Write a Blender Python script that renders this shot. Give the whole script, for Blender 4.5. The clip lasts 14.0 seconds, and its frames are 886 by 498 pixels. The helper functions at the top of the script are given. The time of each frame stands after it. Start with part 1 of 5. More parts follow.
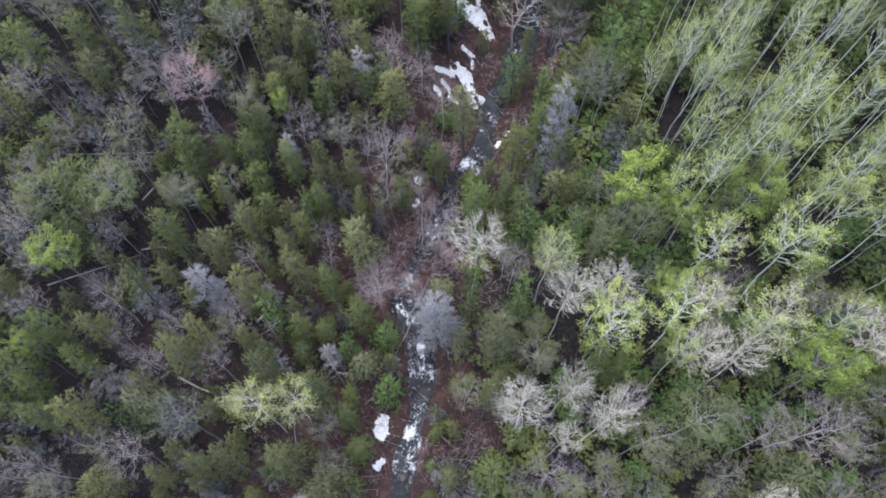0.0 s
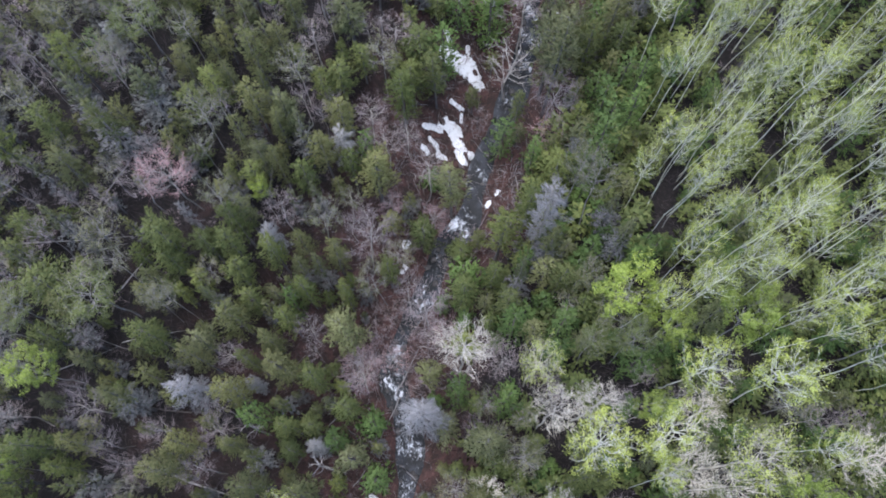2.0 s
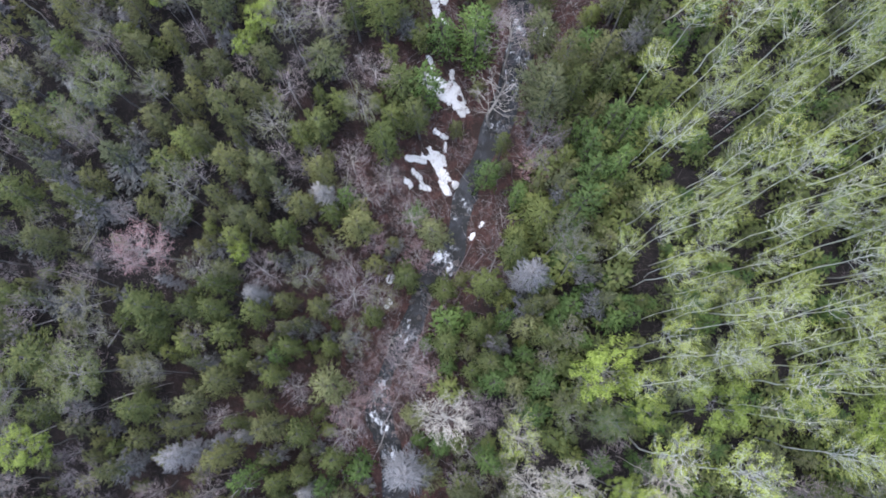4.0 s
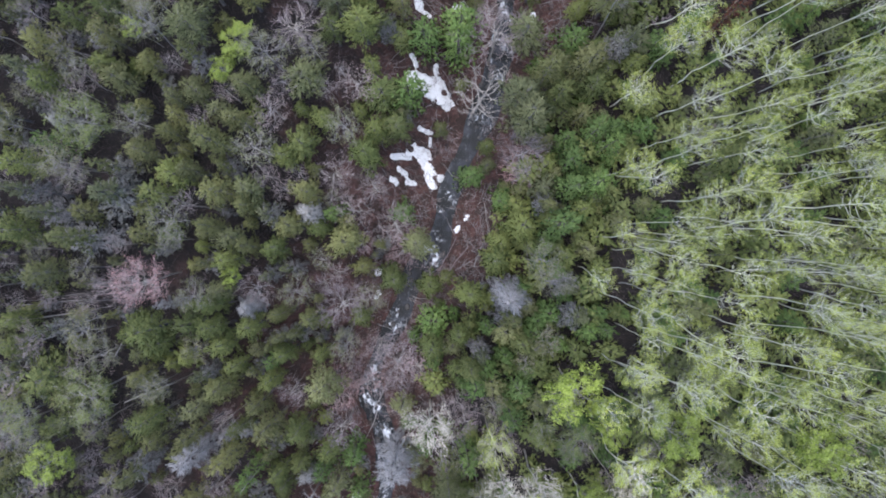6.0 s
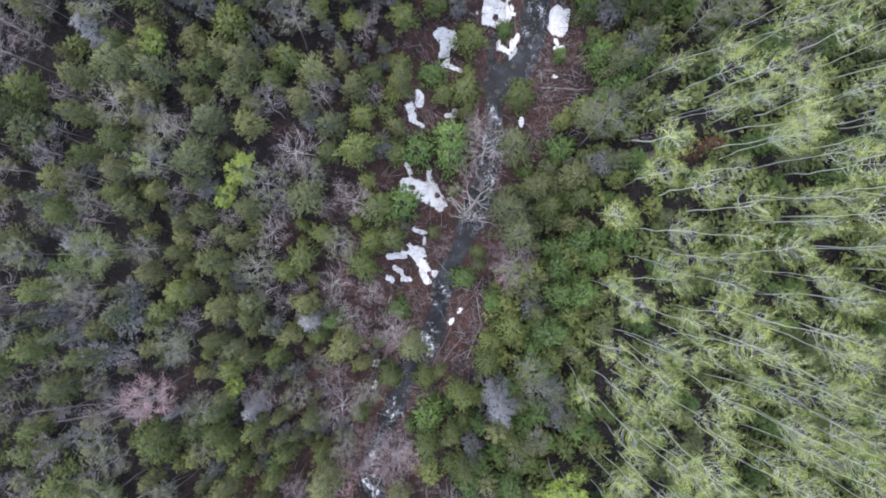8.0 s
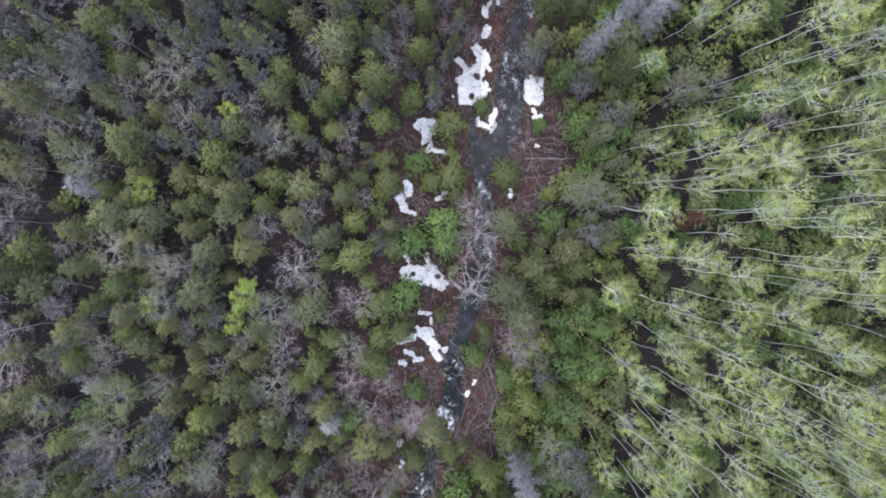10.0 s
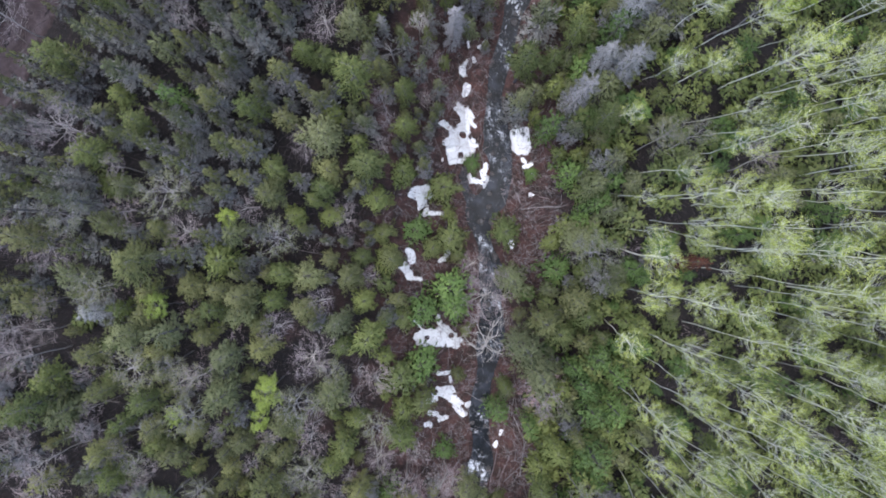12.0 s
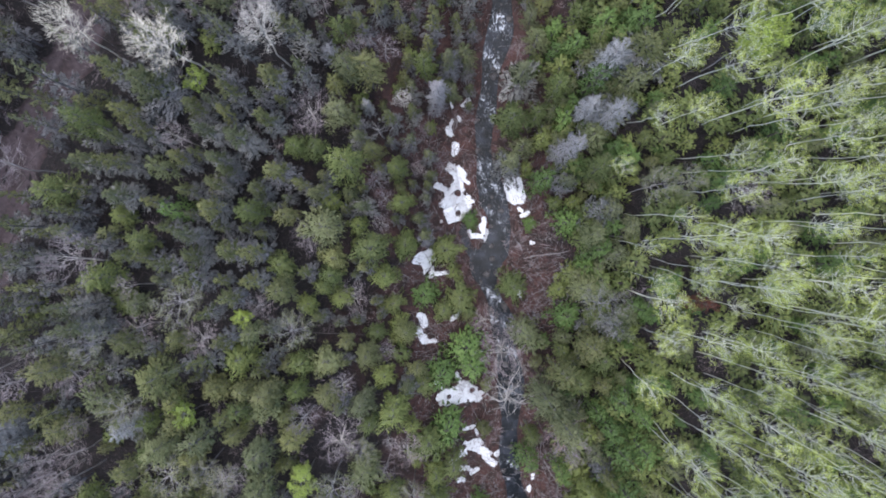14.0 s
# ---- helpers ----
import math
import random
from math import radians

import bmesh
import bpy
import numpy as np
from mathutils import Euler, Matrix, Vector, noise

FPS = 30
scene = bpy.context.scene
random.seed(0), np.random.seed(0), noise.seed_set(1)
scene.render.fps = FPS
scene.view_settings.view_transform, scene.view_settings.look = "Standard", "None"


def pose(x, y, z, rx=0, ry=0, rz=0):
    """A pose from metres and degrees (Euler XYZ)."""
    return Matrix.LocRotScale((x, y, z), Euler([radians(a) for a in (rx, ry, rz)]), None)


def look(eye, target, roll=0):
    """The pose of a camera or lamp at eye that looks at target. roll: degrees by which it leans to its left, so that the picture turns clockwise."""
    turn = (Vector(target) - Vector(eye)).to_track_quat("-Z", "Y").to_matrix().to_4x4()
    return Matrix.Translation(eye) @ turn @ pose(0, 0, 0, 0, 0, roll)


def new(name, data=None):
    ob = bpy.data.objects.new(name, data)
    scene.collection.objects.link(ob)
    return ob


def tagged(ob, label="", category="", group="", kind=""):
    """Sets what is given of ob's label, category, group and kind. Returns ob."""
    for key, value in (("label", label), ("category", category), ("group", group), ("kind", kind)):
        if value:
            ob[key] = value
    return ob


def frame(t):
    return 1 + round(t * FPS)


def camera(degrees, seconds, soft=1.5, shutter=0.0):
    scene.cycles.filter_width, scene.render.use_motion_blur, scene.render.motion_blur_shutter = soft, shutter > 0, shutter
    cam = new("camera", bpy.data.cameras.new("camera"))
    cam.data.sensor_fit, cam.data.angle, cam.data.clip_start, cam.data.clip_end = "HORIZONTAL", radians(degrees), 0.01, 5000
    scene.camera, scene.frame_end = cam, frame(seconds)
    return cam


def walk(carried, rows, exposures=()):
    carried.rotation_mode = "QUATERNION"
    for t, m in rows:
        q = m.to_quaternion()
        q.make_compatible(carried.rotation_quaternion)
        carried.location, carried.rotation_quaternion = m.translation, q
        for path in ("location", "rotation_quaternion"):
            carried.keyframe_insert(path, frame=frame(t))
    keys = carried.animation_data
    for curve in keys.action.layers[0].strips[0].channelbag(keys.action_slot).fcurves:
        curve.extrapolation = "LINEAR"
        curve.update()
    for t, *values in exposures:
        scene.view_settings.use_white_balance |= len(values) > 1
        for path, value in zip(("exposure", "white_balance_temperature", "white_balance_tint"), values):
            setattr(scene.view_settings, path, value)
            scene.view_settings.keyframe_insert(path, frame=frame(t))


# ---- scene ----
cam = camera(65.6, 14.0, soft=1.85)
METRES, EYE, TILT, LEAN, TURN = 70.0, 57.0, -65.0, 0.0, 0.0
ROWS = [
    (0.0, 0.0, 0.0, 0.0, -0.0, -0.0, 0.0),
    (0.5, 0.004, 0.0061, 0.0413, -0.01, -1.25, 0.16),
    (1.0, 0.0081, 0.013, 0.0843, 0.01, -2.5, 0.32),
    (1.5, 0.0121, 0.0199, 0.1292, -0.01, -3.76, 0.32),
    (2.0, 0.0162, 0.0271, 0.1746, -0.04, -4.97, 0.31),
    (2.5, 0.0195, 0.034, 0.2214, -0.21, -6.9, 0.31),
    (3.0, 0.0233, 0.0417, 0.2686, -0.33, -8.95, 0.33),
    (3.5, 0.0275, 0.0493, 0.3171, -0.47, -11.02, 0.33),
    (3.7, 0.0288, 0.052, 0.336, -0.55, -11.86, 0.32),
    (5.8, 0.0532, 0.0836, 0.5328, -0.66, -24.96, 0.77),
    (6.0, 0.0541, 0.0855, 0.5501, -0.7, -25.0, 0.78),
    (6.5, 0.0572, 0.0882, 0.5895, -0.75, -24.89, 0.89),
    (7.0, 0.061, 0.0904, 0.6256, -0.76, -24.78, 1.02),
    (7.5, 0.0632, 0.0933, 0.6585, -0.84, -24.65, 1.11),
    (8.0, 0.0665, 0.0994, 0.6876, -0.84, -24.54, 1.23),
    (8.2, 0.0672, 0.1024, 0.6992, -1.02, -24.55, 1.5),
    (10.3, 0.0846, 0.1362, 0.8165, -4.0, -25.15, 9.4),
    (10.5, 0.0861, 0.1386, 0.8216, -4.25, -25.12, 10.12),
    (11.0, 0.0892, 0.1452, 0.8447, -5.09, -25.25, 11.86),
    (11.5, 0.0931, 0.1515, 0.8675, -5.93, -25.39, 13.58),
    (12.0, 0.0968, 0.1577, 0.8896, -6.79, -25.59, 15.29),
    (12.5, 0.1008, 0.1635, 0.911, -7.66, -25.78, 16.95),
    (13.0, 0.1052, 0.1687, 0.9322, -8.56, -26.01, 18.6),
    (13.5, 0.1103, 0.1743, 0.9534, -9.48, -26.31, 20.29),
    (14.0, 0.1156, 0.1792, 0.9739, -10.43, -26.64, 21.96),
]
walk(cam, [(t, pose(0, 0, EYE, TILT, LEAN, TURN) @ pose(METRES * x, METRES * y, METRES * z, 90 + pitch, roll, yaw)) for t, x, y, z, yaw, pitch, roll in ROWS])

# ---- light: a dull overcast spring day ----
world = bpy.data.worlds.new("overcast_sky")
scene.world = world
world.use_nodes = True
wn = world.node_tree.nodes
sky = wn.new("ShaderNodeTexSky")
sky.sky_type = "NISHITA"
sky.sun_disc = False
sky.sun_elevation = radians(81)
sky.sun_rotation = radians(293)
sky.air_density, sky.dust_density, sky.ozone_density = 1.0, 0.6, 1.5
world.node_tree.links.new(sky.outputs["Color"], wn["Background"].inputs["Color"])
wn["Background"].inputs["Strength"].default_value = 0.112

sun_data = bpy.data.lights.new("sun", "SUN")
sun_data.energy, sun_data.angle, sun_data.color = 2.05, radians(62), (0.955, 0.945, 1.02)
sun = new("sun", sun_data)
sun.matrix_world = look((-14, 6, 100), (0, 0, 0))
scene.view_settings.exposure = 1.29

# ---- materials ----
def nodes_of(name):
    m = bpy.data.materials.new(name)
    m.use_nodes = True
    nt = m.node_tree
    return m, nt, nt.nodes["Principled BSDF"]


def add(nt, kind, **values):
    n = nt.nodes.new(kind)
    for k, v in values.items():
        n.inputs[k.replace("_", " ")].default_value = v
    return n


def ramp(nt, fac, stops):
    r = nt.nodes.new("ShaderNodeValToRGB")
    while len(r.color_ramp.elements) < len(stops):
        r.color_ramp.elements.new(0.5)
    for e, (p, c) in zip(r.color_ramp.elements, stops):
        e.position, e.color = p, (*c, 1)
    nt.links.new(fac, r.inputs["Fac"])
    return r.outputs["Color"]


def mix(nt, fac, a, b, mode="MIX"):
    n = nt.nodes.new("ShaderNodeMix")
    n.data_type, n.blend_type = "RGBA", mode
    for value, socket in ((fac, n.inputs["Factor"]), (a, n.inputs[6]), (b, n.inputs[7])):
        if isinstance(value, (int, float)):
            socket.default_value = value
        elif isinstance(value, tuple):
            socket.default_value = (*value, 1)
        else:
            nt.links.new(value, socket)
    return n.outputs[2]


def noise_of(nt, scale, detail=3.0, rough=0.55, where="Object"):
    c = nt.nodes.new("ShaderNodeTexCoord")
    n = add(nt, "ShaderNodeTexNoise", Scale=scale, Detail=detail, Roughness=rough)
    nt.links.new(c.outputs[where], n.inputs["Vector"])
    return n.outputs["Fac"]


def leaf_material(name, dark, mid, light, tree_spread=0.5, glow=0.25):
    """Needles or leaves: each tuft has its own shade, and each tree its own cast; thin, so some light passes."""
    m, nt, b = nodes_of(name)
    geo = nt.nodes.new("ShaderNodeNewGeometry")
    info = nt.nodes.new("ShaderNodeObjectInfo")
    col = ramp(nt, geo.outputs["Random Per Island"], [(0.0, dark), (0.5, mid), (1.0, light)])
    cast = ramp(nt, info.outputs["Random"], [(0.0, (0.7, 0.71, 0.74)), (0.3, (0.95, 0.97, 0.85)), (0.65, (1.05, 1.0, 1.0)), (0.85, (1.25, 1.22, 1.05)), (1.0, (1.48, 1.4, 1.2))])
    col = mix(nt, tree_spread, col, mix(nt, 1.0, col, cast, "MULTIPLY"))
    nt.links.new(col, b.inputs["Base Color"])
    b.inputs["Roughness"].default_value = 0.75
    b.inputs["Specular IOR Level"].default_value = 0.25
    tr = nt.nodes.new("ShaderNodeBsdfTranslucent")
    nt.links.new(col, tr.inputs["Color"])
    sh = nt.nodes.new("ShaderNodeMixShader")
    sh.inputs["Fac"].default_value = glow
    nt.links.new(b.outputs["BSDF"], sh.inputs[1])
    nt.links.new(tr.outputs["BSDF"], sh.inputs[2])
    nt.links.new(sh.outputs["Shader"], nt.nodes["Material Output"].inputs["Surface"])
    return m


def bark_material(name, a, b_col, scale=6.0):
    m, nt, b = nodes_of(name)
    info = nt.nodes.new("ShaderNodeObjectInfo")
    col = ramp(nt, noise_of(nt, scale, 4), [(0.3, a), (0.7, b_col)])
    cast = ramp(nt, info.outputs["Random"], [(0.0, (0.75, 0.75, 0.8)), (1.0, (1.15, 1.12, 1.05))])
    nt.links.new(mix(nt, 1.0, col, cast, "MULTIPLY"), b.inputs["Base Color"])
    b.inputs["Roughness"].default_value = 0.85
    return m


NEEDLE_SPRUCE = leaf_material("spruce_needles", (0.1, 0.111, 0.053), (0.143, 0.155, 0.072), (0.2, 0.206, 0.098), 0.9)
NEEDLE_FIR = leaf_material("fir_needles", (0.104, 0.131, 0.05), (0.146, 0.178, 0.066), (0.206, 0.232, 0.086), 0.9)
NEEDLE_PINE = leaf_material("pine_needles", (0.126, 0.138, 0.07), (0.182, 0.199, 0.1), (0.24, 0.255, 0.134), 0.8)
NEEDLE_CEDAR = leaf_material("cedar_sprays", (0.124, 0.135, 0.06), (0.172, 0.184, 0.08), (0.237, 0.24, 0.11), 0.8)
NEEDLE_GREY = leaf_material("bare_conifer_twigs", (0.25, 0.246, 0.25), (0.31, 0.305, 0.312), (0.38, 0.375, 0.383), 0.4, 0.05)
NEEDLE_DRAB = leaf_material("lichen_grey_needles", (0.082, 0.09, 0.05), (0.118, 0.129, 0.07), (0.165, 0.178, 0.1), 0.8, 0.1)
NEEDLE_SKIRT = leaf_material("dry_grey_lower_twigs", (0.132, 0.13, 0.128), (0.198, 0.195, 0.194), (0.272, 0.268, 0.268), 0.6, 0.05)
LEAF_LIME = leaf_material("young_lime_leaves", (0.158, 0.212, 0.04), (0.305, 0.395, 0.088), (0.475, 0.555, 0.165), 0.6, 0.35)
LEAF_ASPEN = leaf_material("young_aspen_leaves", (0.285, 0.335, 0.064), (0.515, 0.59, 0.145), (0.76, 0.82, 0.262), 0.5, 0.35)
LEAF_PALE = leaf_material("opening_leaf_buds", (0.094, 0.103, 0.050), (0.195, 0.206, 0.106), (0.339, 0.330, 0.211), 0.6, 0.3)
LEAF_OLIVE = leaf_material("dull_young_leaves", (0.117, 0.143, 0.050), (0.180, 0.212, 0.081), (0.270, 0.294, 0.135), 0.6, 0.3)
LEAF_PINK = leaf_material("red_maple_blossom", (0.36, 0.16, 0.17), (0.48, 0.26, 0.265), (0.58, 0.41, 0.4), 0.0, 0.2)
LEAF_RUST = leaf_material("rusty_dead_needles", (0.09, 0.03, 0.02), (0.15, 0.055, 0.035), (0.22, 0.1, 0.07), 0.3, 0.1)
NEEDLE_HEMLOCK = leaf_material("hemlock_needles", (0.08, 0.13, 0.041), (0.116, 0.186, 0.06), (0.17, 0.242, 0.081), 0.7)
BARK_DARK = bark_material("grey_brown_bark", (0.06, 0.05, 0.045), (0.16, 0.14, 0.13))
BARK_GREY = bark_material("weathered_grey_wood", (0.2, 0.19, 0.19), (0.38, 0.36, 0.35))
BARK_WHITE = bark_material("pale_birch_bark", (0.46, 0.42, 0.355), (0.68, 0.63, 0.54))
BARK_ASPEN = bark_material("pale_green_grey_aspen_bark", (0.55, 0.55, 0.47), (0.81, 0.81, 0.71))
BARK_LIMB = bark_material("pale_tan_grey_limbs", (0.29, 0.265, 0.25), (0.46, 0.43, 0.41))
BARK_LICHEN = bark_material("lichen_grey_dead_twigs", (0.1, 0.092, 0.094), (0.23, 0.215, 0.22))
TWIG_BROWN = bark_material("purple_brown_twigs", (0.19, 0.15, 0.152), (0.34, 0.285, 0.288))
TWIG_PINK = bark_material("pinkish_grey_twigs", (0.3, 0.2, 0.2), (0.46, 0.32, 0.32))
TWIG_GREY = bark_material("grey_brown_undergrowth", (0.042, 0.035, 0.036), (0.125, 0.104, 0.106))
TWIG_RED = bark_material("red_brown_brush", (0.13, 0.06, 0.05), (0.26, 0.14, 0.115))


def ground_material():
    m, nt, b = nodes_of("leaf_litter")
    big, fine, tiny = noise_of(nt, 0.22, 4), noise_of(nt, 2.6, 6, 0.65), noise_of(nt, 14.0, 3, 0.7)
    col = ramp(nt, fine, [(0.25, (0.018, 0.01, 0.009)), (0.5, (0.075, 0.037, 0.033)), (0.72, (0.135, 0.07, 0.06)), (0.9, (0.23, 0.15, 0.132))])
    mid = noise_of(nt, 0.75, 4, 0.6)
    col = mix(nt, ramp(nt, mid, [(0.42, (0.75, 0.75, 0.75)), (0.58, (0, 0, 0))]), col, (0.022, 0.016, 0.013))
    # near-black floor away from the brook: shade between the trees put in the colour
    shaded_floor = ramp(nt, fine, [(0.3, (0.004, 0.003, 0.003)), (0.55, (0.012, 0.009, 0.009)), (0.8, (0.034, 0.025, 0.024))])
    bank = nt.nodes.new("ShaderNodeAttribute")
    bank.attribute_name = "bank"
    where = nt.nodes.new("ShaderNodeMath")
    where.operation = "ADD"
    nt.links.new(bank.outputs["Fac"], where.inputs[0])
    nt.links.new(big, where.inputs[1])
    col = mix(nt, ramp(nt, where.outputs[0], [(0.62, (0, 0, 0)), (0.95, (1, 1, 1))]), shaded_floor, col)
    col = mix(nt, ramp(nt, tiny, [(0.62, (0, 0, 0)), (0.75, (0.7, 0.7, 0.7))]), col, (0.3, 0.22, 0.19))
    nt.links.new(col, b.inputs["Base Color"])
    b.inputs["Roughness"].default_value = 0.95
    bump = add(nt, "ShaderNodeBump", Strength=0.8, Distance=0.15)
    nt.links.new(fine, bump.inputs["Height"])
    nt.links.new(bump.outputs["Normal"], b.inputs["Normal"])
    return m


def water_material():
    m, nt, b = nodes_of("dark_stream_water")
    att = nt.nodes.new("ShaderNodeAttribute")
    att.attribute_name = "foam"
    flow = nt.nodes.new("ShaderNodeAttribute")
    flow.attribute_name = "flow"
    mp = add(nt, "ShaderNodeMapping", Scale=(1.0, 1.45, 1.0))
    nt.links.new(flow.outputs["Vector"], mp.inputs["Vector"])
    n = add(nt, "ShaderNodeTexNoise", Scale=2.1, Detail=6.0, Roughness=0.62, Distortion=1.4)
    nt.links.new(mp.outputs["Vector"], n.inputs["Vector"])
    s = nt.nodes.new("ShaderNodeMath")
    s.operation = "ADD"
    nt.links.new(n.outputs["Fac"], s.inputs[0])
    nt.links.new(att.outputs["Fac"], s.inputs[1])
    foam = ramp(nt, s.outputs[0], [(0.6, (0, 0, 0)), (0.68, (0.12, 0.12, 0.12)), (0.75, (0.55, 0.55, 0.55)), (0.82, (1, 1, 1))])
    deep = ramp(nt, noise_of(nt, 0.8, 3, 0.5), [(0.36, (0.002, 0.003, 0.004)), (0.52, (0.008, 0.01, 0.013)), (0.66, (0.027, 0.031, 0.04))])
    nt.links.new(mix(nt, foam, deep, (0.72, 0.75, 0.8)), b.inputs["Base Color"])
    nt.links.new(ramp(nt, s.outputs[0], [(0.5, (0.3, 0.3, 0.3)), (0.85, (0.7, 0.7, 0.7))]), b.inputs["Roughness"])
    b.inputs["Specular IOR Level"].default_value = 0.16
    bump = add(nt, "ShaderNodeBump", Strength=0.5, Distance=0.12)
    nt.links.new(n.outputs["Fac"], bump.inputs["Height"])
    nt.links.new(bump.outputs["Normal"], b.inputs["Normal"])
    return m


def snow_material():
    m, nt, b = nodes_of("old_granular_snow")
    col = ramp(nt, noise_of(nt, 3.0, 6, 0.7), [(0.22, (0.55, 0.545, 0.55)), (0.42, (0.77, 0.775, 0.785)), (0.8, (0.85, 0.855, 0.865))])
    nt.links.new(col, b.inputs["Base Color"])
    b.inputs["Roughness"].default_value = 0.8
    bump = add(nt, "ShaderNodeBump", Strength=0.5, Distance=0.08)
    nt.links.new(noise_of(nt, 5.0, 5), bump.inputs["Height"])
    nt.links.new(bump.outputs["Normal"], b.inputs["Normal"])
    return m


def rock_material():
    m, nt, b = nodes_of("wet_grey_stone")
    col = ramp(nt, noise_of(nt, 4.0, 6), [(0.3, (0.025, 0.023, 0.023)), (0.6, (0.075, 0.068, 0.065)), (0.85, (0.17, 0.155, 0.15))])
    nt.links.new(col, b.inputs["Base Color"])
    b.inputs["Roughness"].default_value = 0.55
    return m


def track_material():
    """Dirt, paler where wheels have worn it, with dark litter along the edges."""
    m, nt, b = nodes_of("packed_dirt")
    fine = noise_of(nt, 2.6, 6, 0.65)
    litter = ramp(nt, fine, [(0.3, (0.012, 0.009, 0.009)), (0.55, (0.04, 0.026, 0.026)), (0.8, (0.09, 0.06, 0.06))])
    dirt = ramp(nt, fine, [(0.3, (0.036, 0.025, 0.026)), (0.55, (0.066, 0.048, 0.051)), (0.8, (0.105, 0.082, 0.085))])
    wear = nt.nodes.new("ShaderNodeAttribute")
    wear.attribute_name = "wear"
    patchy = nt.nodes.new("ShaderNodeMath")
    patchy.operation = "ADD"
    nt.links.new(wear.outputs["Fac"], patchy.inputs[0])
    nt.links.new(noise_of(nt, 0.9, 5, 0.65), patchy.inputs[1])
    nt.links.new(mix(nt, ramp(nt, patchy.outputs[0], [(0.7, (0, 0, 0)), (1.3, (1, 1, 1))]), litter, dirt), b.inputs["Base Color"])
    b.inputs["Roughness"].default_value = 0.95
    bump = add(nt, "ShaderNodeBump", Strength=0.6, Distance=0.06)
    nt.links.new(noise_of(nt, 6.0, 5), bump.inputs["Height"])
    nt.links.new(bump.outputs["Normal"], b.inputs["Normal"])
    return m


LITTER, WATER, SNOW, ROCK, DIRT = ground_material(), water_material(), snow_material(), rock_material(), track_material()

# ---- the lie of the land: a small wooded ravine with a brook ----
STREAM = [(-40, -6), (-10, -4.5), (3, -3.9), (8.4, -3.3), (11, -2.5), (12.7, -2.2), (14.4, -1.9), (16.4, -1.8), (18.2, -1.9), (20.3, -3.0), (21.5, -3.5), (23.2, -3.7), (26.3, -3.0), (28.2, -1.7),
          (30.2, -0.65), (32.3, 0.2), (34.4, 1.0), (36.4, 2.5), (38.2, 3.8), (41, 4.35), (43.4, 4.9), (45.6, 5.65), (48.4, 7.45), (51.2, 8.5), (54.5, 9.55), (57.6, 10.5), (60, 10.7),
          (64, 10.9), (65.2, 12.6), (66.6, 14.1), (68.3, 14.9), (70.8, 15.1), (73.2, 15.3), (75.5, 16.1), (77.1, 16.9), (79.2, 18.0), (81.4, 19.5), (83, 20.3), (84.6, 21.8), (88.5, 24.0), (110, 34), (140, 44)]
SY, SX = np.array([p[0] for p in STREAM], float), np.array([p[1] for p in STREAM], float)
FINE_Y = np.arange(-40, 140.01, 0.25)
FINE_X = np.interp(FINE_Y, SY, SX)
FINE_X = np.convolve(np.pad(FINE_X, 6, mode="edge"), np.ones(13) / 13, mode="valid")


def stream_x(y):
    return np.interp(y, FINE_Y, FINE_X)


def stream_z(y):
    return np.interp(y, [-40, 0, 10, 38, 53, 70, 90, 140], [-7, -4.5, -4.0, -2.8, -0.4, 0.5, 2.2, 6])


def stream_d(x, y):
    """Signed metres from the middle of the brook, to the right positive."""
    slope = (stream_x(y + 1) - stream_x(y - 1)) / 2
    return (x - stream_x(y)) / np.sqrt(1 + slope * slope)


def half_width(y):
    return 0.96 - 0.12 * (y < 34) - 0.1 * (y > 70) + 0.2 * np.sin(y * 0.9) + 0.2 * np.sin(y * 0.37 + 1) + 0.6 * np.exp(-((y - 64.4) / 1.4) ** 2)


def side_x(y):
    """The narrow arm of the brook behind the islet."""
    return np.interp(y, [63.6, 65.0, 67.0, 69.0, 70.0, 71.0], [11.6, 10.8, 10.4, 10.6, 12.2, 14.8])


def land_z(x, y):
    """Height of the ground: flat beside the brook, then slopes up to both sides."""
    d, s = stream_d(x, y), stream_z(y)
    top = np.where(d < 0, 0.19 * np.clip(y, -30, 130), 1.0 + 0.16 * np.clip(y, -30, 130))
    reach = np.where(d < 0, 24.0, 22.0)
    u = np.clip((np.abs(d) - 3.0) / reach, 0, 1)
    u = u * (1.75 - 0.75 * u)
    z = s + 0.25 + np.maximum(top - s, 2) * u
    z += np.maximum(np.abs(d) - 27, 0) * 0.06 * np.exp(-np.maximum(np.abs(d) - 27, 0) / 150)
    z += 0.22 * np.sin(x * 0.9 + 1.3 * np.sin(y * 0.5)) * np.sin(y * 0.8 + 0.7) * np.clip((np.abs(d) - 1.5) / 3, 0, 1)
    w = half_width(y)
    bed = np.clip((w + 0.55 - np.abs(d)) / 0.7, 0, 1)
    side = np.clip((0.8 - np.abs(x - side_x(y))) / 0.5, 0, 1) * ((y > 63.6) & (y < 71.0))
    low = np.minimum(z, s + 0.3 + 0.25 * np.abs(x - side_x(y)))
    z = np.where((y > 63.2) & (y < 71.4) & (d < 0) & (d > -6), low, z)
    return z - 0.75 * np.maximum(bed, side)


def mesh_from(name, verts, faces, material, smooth=False):
    me = bpy.data.meshes.new(name)
    me.from_pydata(verts, [], faces)
    me.materials.append(material)
    if smooth:
        me.polygons.foreach_set("use_smooth", [True] * len(me.polygons))
    me.update()
    return me


